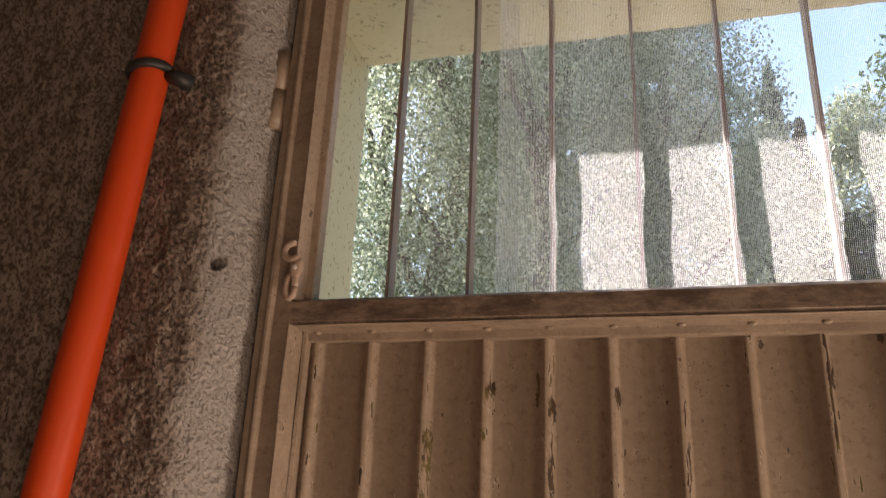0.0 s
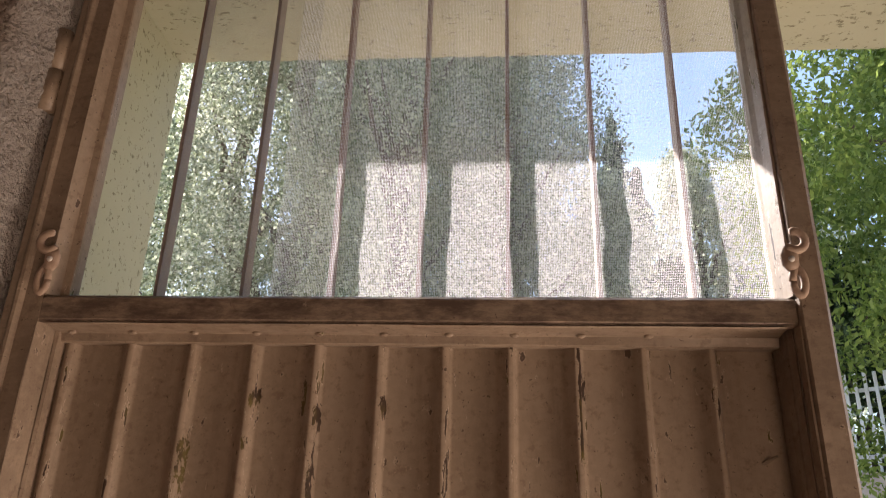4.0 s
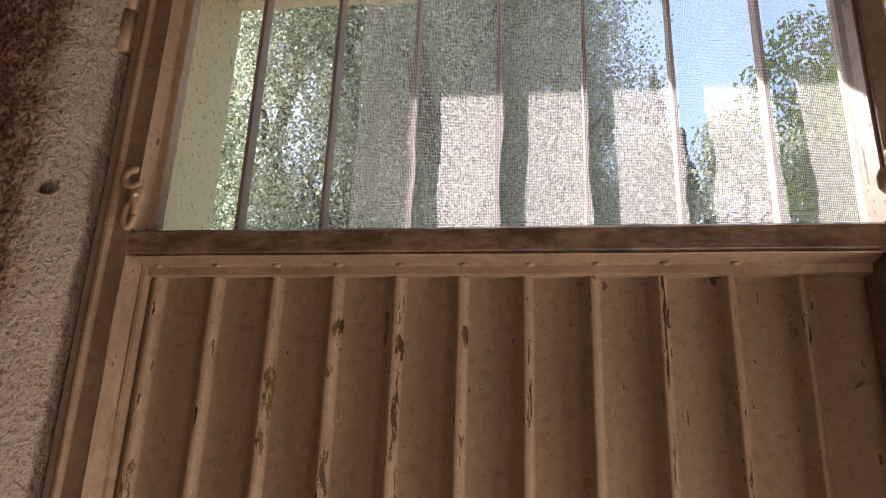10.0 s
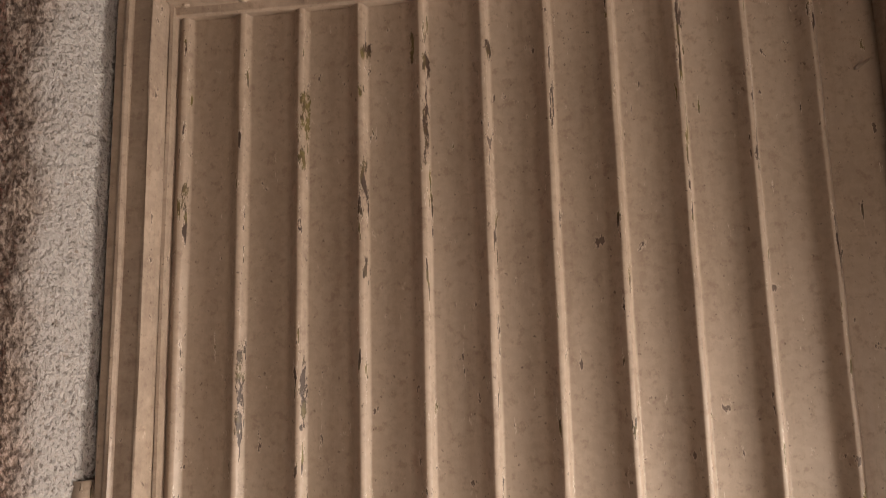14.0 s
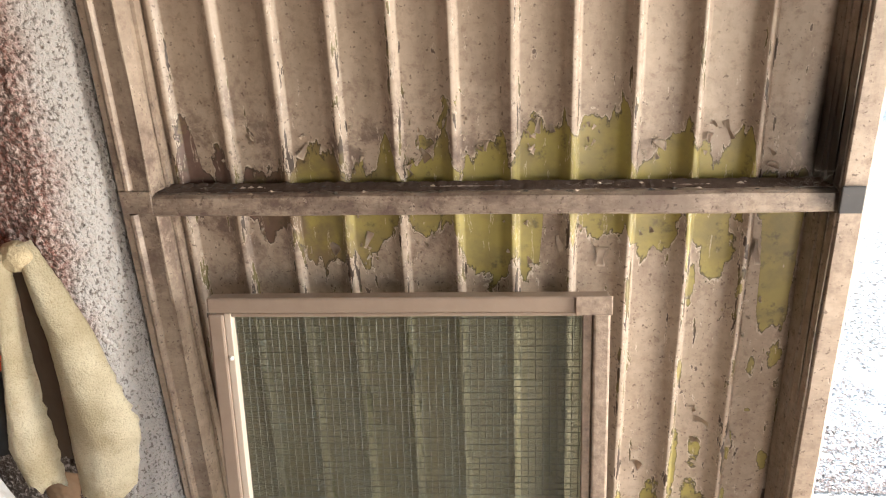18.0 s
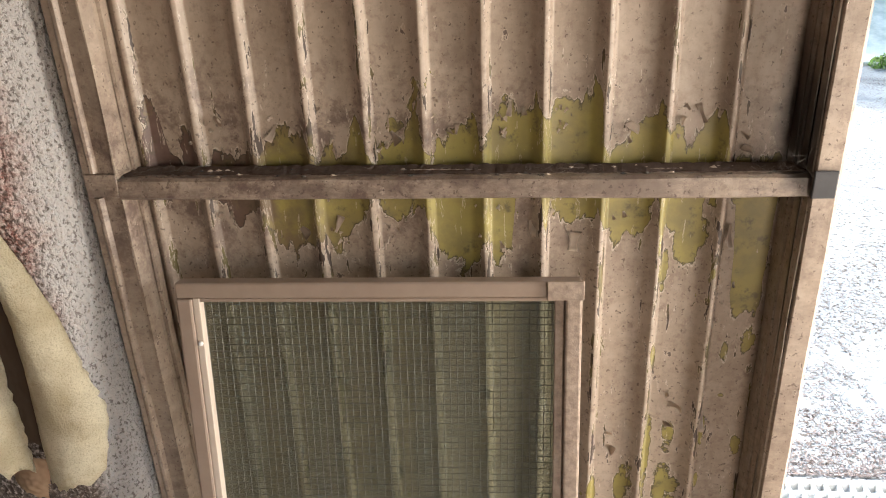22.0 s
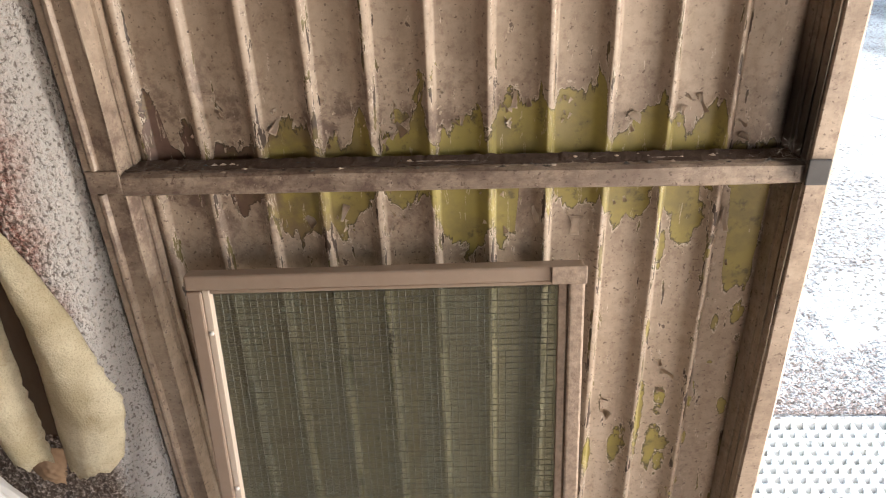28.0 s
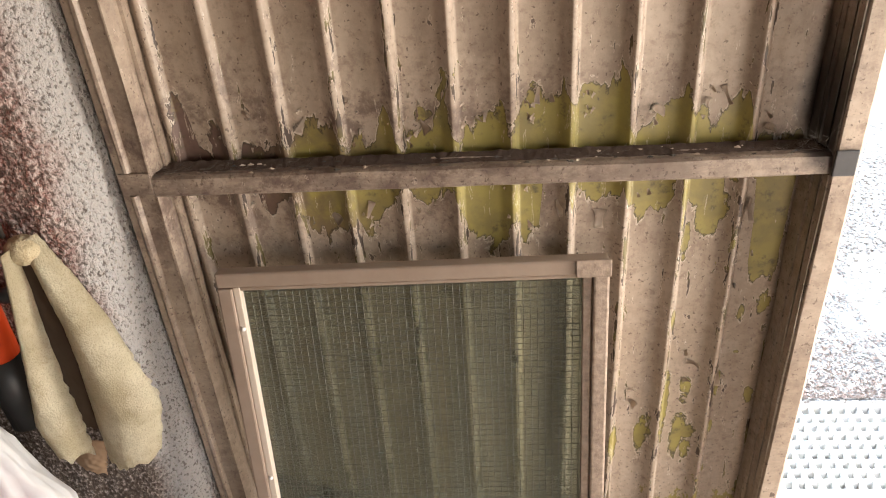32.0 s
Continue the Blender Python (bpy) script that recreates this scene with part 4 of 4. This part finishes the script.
def wires():
    verts, faces = [], []
    w = 0.00056

    def stick(a, b, du, dv):
        i = len(verts)
        for p in (a, b):
            for s, t in ((-1, 0), (0, -1), (1, 0), (0, 1)):
                verts.append((p[0] + s * du, 0.0035 + t * w, p[1] + s * dv))
        for k in range(4):
            faces.append((i + k, i + (k + 1) % 4, i + 4 + (k + 1) % 4, i + 4 + k))

    for x in np.arange(-W + B + 0.008, W - B - 0.004, 0.0086):
        stick((x, B), (x + 0.001, HH - B), 0.8 * w, 0)
    for z in np.arange(B + 0.005, HH - B, 0.0086):
        stick((-W + B, z), (W - B, z), 0, w)
    me = from_arrays("wire_mesh", verts, faces, WIRE, pane)
    tagged(me, "square wire mesh in the glass", kind="stuff")


wires()
for z in (0.53, 0.30):
    bm = bmesh.new()
    bmesh.ops.create_uvsphere(bm, u_segments=10, v_segments=6, radius=0.0032)
    bmesh.ops.translate(bm, verts=bm.verts[:], vec=(-W + B + 0.0045, -0.0095, z))
    part("screw", bm, STEEL, pale, "small steel screw head", True)

# ---- conduit, strap, fleece and sack on the wall ----
CX, CY, CR = -0.138, -0.120, 0.022


def px(z):
    return float(np.interp(z, (0.5, 1.353, 1.653, 1.973, 2.5), (-0.164, -0.163, -0.147, -0.131, -0.098)))


pipe = thing("conduit_pipe", (CX, CY, 0.5), "bright orange plastic conduit clipped upright to the wall", "conduit")
under(mesh("pipe", tube([(px(z), CY, z) for z in np.linspace(0.52, 2.5, 24)], CR, 24), ORANGE, None, "", True), pipe)
under(mesh("end_sleeve", tube([(-0.164, CY, 0.43), (-0.164, CY, 0.48), (-0.164, CY, 0.535)], [0.0225, 0.0240, 0.0240], 24), BLACK, None, "black rubber sleeve", True), pipe)
for z in (1.858, 0.622):
    cx = px(z)
    clip = thing("pipe_clip", (cx, CY, z), "black plastic clip holding the conduit", "pipe clip", "conduit clips")
    ring = [(cx + 0.0245 * math.cos(a), CY + 0.0245 * math.sin(a), z + 0.004 * math.cos(a)) for a in np.linspace(-3.9, 0.6, 22)]
    under(mesh("band", tube(ring, 0.0065, 8, 0.7), BLACK, None, "", True), clip)
    bm = tube([(cx + 0.022, CY + 0.004, z - 0.002), (cx + 0.034, CY + 0.006, z - 0.005), (cx + 0.046, CY + 0.020, z - 0.008)], [0.008, 0.010, 0.011], 12)
    under(mesh("anchor", bm, BLACK, None, "", True), clip)
strap = thing("hanging_strap", (-0.10, -0.11, 0.7), "dark brown flat leather strap hanging on the wall", "strap")
sp = [(-0.155, -0.112, 0.98), (-0.135, -0.114, 0.91), (-0.112, -0.118, 0.84), (-0.100, -0.122, 0.77), (-0.098, -0.126, 0.70)]
under(mesh("band", tube(sp, 0.0095, 8, 0.25), plain("dark_leather", (0.02, 0.016, 0.013), (0.045, 0.035, 0.03), 60, 0.6)), strap)


def fleece():
    """Sheepskin offcut folded over a nail: two rolled flaps with fleece outside."""
    ob = thing("sheepskin_piece", (-0.05, -0.15, 0.7), "cream sheepskin offcut folded over a nail, fleece side out", "sheepskin")

    def flap(name, left, right, bulge, bottom, seed, mat, y0):
        bm = bmesh.new()
        rows = []
        n, m = 44, 26
        for i in range(n + 1):
            t = i / n
            row = []
            for j in range(m + 1):
                s = j / m
                xl, zl = left(t)
                xr, zr = right(t)
                x = xl + (xr - xl) * s
                z = zl + (zr - zl) * s
                if i == n:
                    z += bottom * noise.noise((s * 9, seed, 0.5))
                y = y0 - bulge(t) * math.sin(math.pi * min(1, s * 1.02)) ** 0.8
                jag = 0.006 * noise.noise((t * 46, seed, 5)) if j == m and t > 0.55 else 0
                d = 0.0016 * noise.noise((x * 160, y * 160, z * 160))
                row.append(bm.verts.new((x + jag, y + d, z)))
            rows.append(row)
        for p, q in zip(rows, rows[1:]):
            for k in range(m):
                bm.faces.new((p[k], p[k + 1], q[k + 1], q[k]))
        bmesh.ops.solidify(bm, geom=bm.faces[:], thickness=0.003)
        bmesh.ops.recalc_face_normals(bm, faces=bm.faces[:])
        under(mesh(name, bm, mat, None, "", True), ob)

    def line(*pts):
        """A polyline (x, z, x, z, ...) as a function of 0 to 1."""
        k = np.linspace(0, 1, len(pts) // 2)
        return lambda t: (float(np.interp(t, k, pts[0::2])), float(np.interp(t, k, pts[1::2])))

    flap("front_flap", line(-0.074, 0.702, -0.070, 0.652, -0.064, 0.592, -0.066, 0.530, -0.073, 0.455, -0.078, 0.364),
         line(-0.054, 0.704, -0.031, 0.652, -0.009, 0.593, 0.006, 0.525, 0.021, 0.469, -0.003, 0.376), lambda t: 0.004 + 0.026 * math.sin(math.pi * (0.12 + 0.6 * t)), 0.010, 1.0, WOOL, -0.124)
    flap("side_flap", line(-0.086, 0.692, -0.092, 0.642, -0.104, 0.578, -0.122, 0.505, -0.138, 0.455, -0.128, 0.415),
         line(-0.072, 0.698, -0.073, 0.656, -0.077, 0.597, -0.080, 0.534, -0.079, 0.453, -0.081, 0.391), lambda t: 0.010 + 0.020 * math.sin(math.pi * (0.1 + 0.6 * t)), 0.010, 2.0, WOOL, -0.140)
    # sheet behind the gap; its colour carries the shadow there
    flap("inner_fold", line(-0.084, 0.690, -0.100, 0.560, -0.104, 0.420), line(-0.060, 0.695, -0.046, 0.560, -0.058, 0.415), lambda t: 0.002, 0.004, 4.0, SHADED_HIDE, -0.1215)
    flap("tail", line(-0.134, 0.405, -0.138, 0.350), line(-0.080, 0.385, -0.100, 0.322), lambda t: 0.008, 0.006, 3.0, WOOL_IN, -0.112)
    bm = bmesh.new()
    bmesh.ops.create_icosphere(bm, subdivisions=4, radius=1.0)
    for v in bm.verts:
        d = 1 + 0.08 * noise.noise(v.co * 3) + 0.03 * noise.noise(v.co * 14)
        v.co = Vector((v.co.x * 0.019 * d - 0.070, v.co.y * 0.017 * d - 0.132, v.co.z * 0.017 * d + 0.688))
    under(mesh("fold_top", bm, plain("worn_fleece", (0.36, 0.30, 0.19), (0.46, 0.40, 0.27), 220, 0.95, 0, 0.9, 0.003, 0.1), None, "", True), ob)


fleece()


def sack():
    ob = thing("plastic_sack", (-0.22, -0.2, 0.0), "crumpled white plastic sack with a magenta printed panel", "sack")
    bm = bmesh.new()
    bmesh.ops.create_icosphere(bm, subdivisions=5, radius=1.0)
    for v in bm.verts:
        p = v.co.copy()
        d = 1 + 0.16 * noise.noise(p * 2.1) + 0.07 * abs(noise.noise(p * 5.5)) + 0.03 * noise.noise(p * 12)
        v.co = Vector((p.x * 0.17 * d - 0.250, p.y * 0.060 * d - 0.225, p.z * 0.34 * d + 0.275))
        v.co.z = max(v.co.z, 0.001)
    under(mesh("sack_body", bm, BAG, None, "", True), ob)
    bm = box(-0.150, -0.088, -0.2895, -0.2870, 0.37, 0.480, 0.0008)
    bmesh.ops.rotate(bm, verts=bm.verts[:], cent=(-0.12, -0.286, 0.41), matrix=Matrix.Rotation(radians(24), 3, "Y"))
    under(mesh("print_panel", bm, PINK, None, "magenta printed panel"), ob)


sack()

# ---- outside: grate, litter, fence and trees ----
def grate():
    ob = thing("drain_grate", (1.2, 0.25, GZ), "pale galvanised steel floor grating by the doorstep", "grate")
    z0, z1 = GZ + 0.002, GZ + 0.03
    x0, x1, y0, y1 = 0.84, 1.9, 0.162, 0.374
    under(mesh("rim", box(x0, x1, y1, y1 + 0.006, z0, z1 + 0.004, 0.001), STEEL), ob)
    under(mesh("rim", box(x0, x1, y0 - 0.006, y0, z0, z1 + 0.004, 0.001), STEEL), ob)
    # dark sheet in place of the deep shade between slats
    under(mesh("slot_shade", box(x0, x1, y0, y1, z0, z0 + 0.003), IRON, None, "dark sheet standing in for the shade under the slats"), ob)
    x = x0
    while x < x1:
        under(mesh("slat", box(x, x + 0.0058, y0, y1, z0 + 0.001, z1), STEEL), ob)
        x += 0.0235
    for y in np.arange(0.1855, 0.366, 0.0235):
        under(mesh("tie_bar", box(x0, x1, y, y + 0.0055, z0 + 0.004, z1 - 0.002), STEEL), ob)


grate()


def litter():
    rng = np.random.default_rng(4)
    verts, faces = [], []
    for _ in range(190000):
        x, y = rng.uniform(0.7, 4.2), 0.43 + 4.2 * rng.uniform() ** 1.7
        if noise.noise((x * 1.6, y * 2.4, 0.3)) + 0.45 * noise.noise((x * 6, y * 8, 2)) + 0.2 * noise.noise((x * 22, y * 26, 5)) < 0.03 + 0.02 * y:
            continue
        l, w, a, c = rng.uniform(0.002, 0.0065), rng.uniform(0.0008, 0.0020), rng.uniform(0, 6.28), rng.uniform(0.0, 0.0035)
        ca, sa = math.cos(a), math.sin(a)
        i = len(verts)
        for u, v, h in ((-l, 0, c), (0, -w, 0), (l, 0, c * 0.6), (0, w, 0.001)):
            verts.append((x + u * ca - v * sa, y + u * sa + v * ca, GZ + 0.003 + h))
        faces.append((i, i + 1, i + 2, i + 3))
    tagged(from_arrays("leaf_litter", verts, faces, LITTER), "scattered dry brown leaves and twigs on the yard", "leaf litter", kind="stuff")


litter()


def fence():
    ob = thing("picket_fence", (4.5, 7.6, 2.1), "pale painted metal picket fence on a low wall", "fence")
    a, b = Vector((3.0, 8.4, 0)), Vector((6.4, 5.6, 0))
    n = 46
    way = (b - a).normalized()
    side = Vector((-way.y, way.x, 0))
    for i in range(n):
        p = a + (b - a) * i / (n - 1)
        m = Matrix.Translation((p.x, p.y, 0)) @ Matrix.Rotation(math.atan2(way.y, way.x), 4, "Z")
        if i == 0:
            bm = box(-0.018, 0.018, -0.009, 0.009, 2.16, 3.18, 0.003)
            first = mesh("picket", bm, FENCE)
            me = first.data
            first.matrix_world = m
            under(first, ob)
        else:
            o = new("picket", me)
            under(o, ob)
            o.matrix_basis = m
    for z in (2.30, 2.98):
        bm = box(0, (b - a).length, 0.010, 0.035, z, z + 0.04, 0.002)
        o = mesh("fence_rail", bm, FENCE)
        under(o, ob)
        o.matrix_basis = Matrix.Translation(a) @ Matrix.Rotation(math.atan2(way.y, way.x), 4, "Z")
    wall = mesh("garden_wall", box(-4, (b - a).length + 3, -0.10, 0.10, 0.0, 2.16, 0.01), BANK)
    wall.matrix_world = Matrix.Translation((a.x, a.y, 0)) @ Matrix.Rotation(math.atan2(way.y, way.x), 4, "Z")
    tagged(wall, "low pinkish concrete garden wall under the fence", "wall", kind="structure")


fence()


def leaves(rng, centres, radii, count, size, droop=0.3, long=1.7):
    """Leaf blades scattered in uneven clumps."""
    c = rng.integers(0, len(centres), count)
    d = rng.normal(size=(count, 3))
    d /= np.linalg.norm(d, axis=1)[:, None]
    r = rng.uniform(0.25, 1.0, (count, 1)) ** 0.5
    pos = np.asarray(centres)[c] + d * r * np.asarray(radii)[c][:, None]
    u = rng.normal(size=(count, 3))
    u[:, 2] -= droop
    u /= np.linalg.norm(u, axis=1)[:, None]
    v = np.cross(u, rng.normal(size=(count, 3)))
    v /= np.linalg.norm(v, axis=1)[:, None]
    s = size * rng.uniform(0.6, 1.3, (count, 1))
    quad = np.stack([pos - u * s * long / 2, pos + v * s / 2, pos + u * s * long / 2, pos - v * s / 2], 1)
    return quad.reshape(-1, 3), [(4 * i, 4 * i + 1, 4 * i + 2, 4 * i + 3) for i in range(count)]


def limb(a, b, r0, r1, bend, seed, n=8):
    a, b = Vector(a), Vector(b)
    pts, rad = [], []
    for i in range(n + 1):
        t = i / n
        w = Vector((noise.noise((t * 3, seed, 1)), noise.noise((t * 3, seed, 5)), 0.5 * noise.noise((t * 3, seed, 9))))
        pts.append(a.lerp(b, t) + w * bend * math.sin(math.pi * t))
        rad.append(r0 + (r1 - r0) * t)
    return pts, rad


def broad_tree(name, base, height, spread, low, count, size, mat, seed, label, droop=0.3, long=1.7, clump=0.125, nclump=170):
    rng = np.random.default_rng(seed)
    ob = thing(name, base, label, "tree")
    bx, by, bz = base
    pts, rad = limb((bx, by, bz), (bx + rng.uniform(-0.4, 0.4), by, bz + height * 0.92), 0.018 * height + 0.05, 0.02, height * 0.05, seed, 12)
    trunk = under(mesh("trunk", tube(pts, rad, 10), BARK, None, "", True), ob)
    centres, radii = [], []
    for i in range(nclump):
        t = rng.uniform(0, 1) ** 0.85
        z = bz + low + (height - low) * t
        w = spread * (math.sin(math.pi * min(1, 0.16 + 0.84 * t)) ** 0.7) * (0.45 + 0.55 * rng.uniform())
        a = rng.uniform(0, 6.283)
        centres.append((bx + w * math.cos(a), by + w * math.sin(a), z + rng.normal() * 0.2))
        radii.append(clump * height * rng.uniform(0.35, 0.75))
    for i in range(0, nclump, max(1, nclump // 14)):
        q = Vector(centres[i])
        k = min(11, max(2, int(12 * (q.z - bz - 0.8) / height)))
        p2, r2 = limb(pts[k], q, 0.010 * height, 0.012, 0.5, seed + i, 7)
        mesh("limb", tube(p2, r2, 7), BARK, trunk, "", True)
    v, f = leaves(rng, centres, radii, count, size, droop, long)
    crown = from_arrays("crown", v, f, mat)
    under(crown, ob)
    crown["kind"] = "stuff"
    return ob


TREE = "tall broadleaf tree with a dense small-leaved green crown"
broad_tree("broadleaf_tree", (-12.2, 21.7, 1.9), 15.0, 4.3, 1.0, 60000, 0.085, LEAF_A, 11, TREE)
broad_tree("broadleaf_tree", (-3.6, 13.0, 1.9), 15.0, 2.8, 2.0, 90000, 0.050, LEAF_A, 12, TREE, nclump=230)
broad_tree("broadleaf_tree", (-1.4, 11.5, 1.9), 14.0, 2.3, 2.0, 90000, 0.046, LEAF_A, 13, TREE, nclump=230)
broad_tree("broadleaf_tree", (0.75, 13.0, 1.9), 13.0, 1.9, 2.0, 90000, 0.050, LEAF_A, 14, TREE, nclump=260)
broad_tree("broadleaf_tree", (-6.5, 17.5, 1.9), 19.0, 4.2, 2.0, 70000, 0.080, LEAF_A, 15, TREE)
broad_tree("broadleaf_tree", (-1.6, 18.5, 1.9), 18.0, 3.6, 2.0, 70000, 0.080, LEAF_A, 16, TREE)
broad_tree("broadleaf_tree", (6.4, 20.4, 1.9), 10.9, 2.3, 0.6, 36000, 0.075, LEAF_A, 17, TREE)
broad_tree("broadleaf_tree", (9.4, 21.0, 1.9), 12.5, 2.6, 0.6, 36000, 0.075, LEAF_A, 18, TREE)
broad_tree("broadleaf_tree", (3.3, 17.5, 1.9), 8.4, 1.7, 0.5, 36000, 0.065, LEAF_A, 19, TREE)
NEAR = "spreading tree with long bright green leaflets and a bent limb"
broad_tree("walnut_tree", (5.05, 5.6, 1.0), 7.8, 2.4, 0.8, 80000, 0.034, LEAF_B, 21, NEAR, 0.8, 2.3, 0.11, 150)
broad_tree("walnut_tree", (7.4, 9.5, 2.0), 7.0, 3.2, 0.0, 22000, 0.075, LEAF_B, 22, NEAR, 0.8, 2.3, 0.14, 80)

weed = thing("weed", (2.98, 4.66, GZ), "small green weed at the foot of the concrete slope", "weed")
wv, wf = leaves(np.random.default_rng(60), [(2.95, 4.66, GZ + 0.04), (3.02, 4.67, GZ + 0.05), (2.99, 4.63, GZ + 0.07)], [0.05, 0.05, 0.04], 160, 0.018, 0.0, 1.9)
under(from_arrays("leaf_clump", wv, wf, LEAF_B), weed)

SHRUB = "dark green shrub growing behind the fence"
for k, (sx, sy) in enumerate(((3.4, 10.2), (4.8, 9.2), (6.2, 8.2), (7.6, 7.2))):
    broad_tree("shrub", (sx, sy, 2.0), 3.2, 1.3, 0.1, 6000, 0.07, LEAF_D, 40 + k, SHRUB, 0.4, 1.8, 0.2, 50)


def spruce(base, height, seed):
    rng = np.random.default_rng(seed)
    ob = thing("spruce_tree", base, "dark pointed spruce rising behind the broadleaf trees", "tree")
    bx, by, bz = base
    under(mesh("trunk", tube([(bx, by, bz), (bx, by, bz + height * 0.5), (bx, by, bz + height)], [0.2, 0.1, 0.01], 8), BARK, None, "", True), ob)
    c, r = [], []
    for i in range(int(height * 26)):
        t = rng.uniform(0.12, 1.0)
        w = (1 - t) * height * 0.25 + 0.06
        tier = 0.55 + 0.45 * abs(math.sin(t * height * 2.6))
        a = rng.uniform(0, 6.283)
        k = rng.uniform(0.15, 1) * tier
        c.append((bx + w * k * math.cos(a), by + w * k * math.sin(a), bz + height * t - 0.35 * w * k))
        r.append(0.10 + 0.26 * (1 - t))
    v, f = leaves(rng, c, r, 26000, 0.06, 0.5, 2.8)
    crown = under(from_arrays("crown", v, f, LEAF_C), ob)
    crown["kind"] = "stuff"


spruce((4.25, 20.8, 2.0), 12.7, 31)
spruce((5.35, 22.7, 2.0), 11.8, 32)
spruce((4.85, 24.0, 2.0), 12.0, 33)
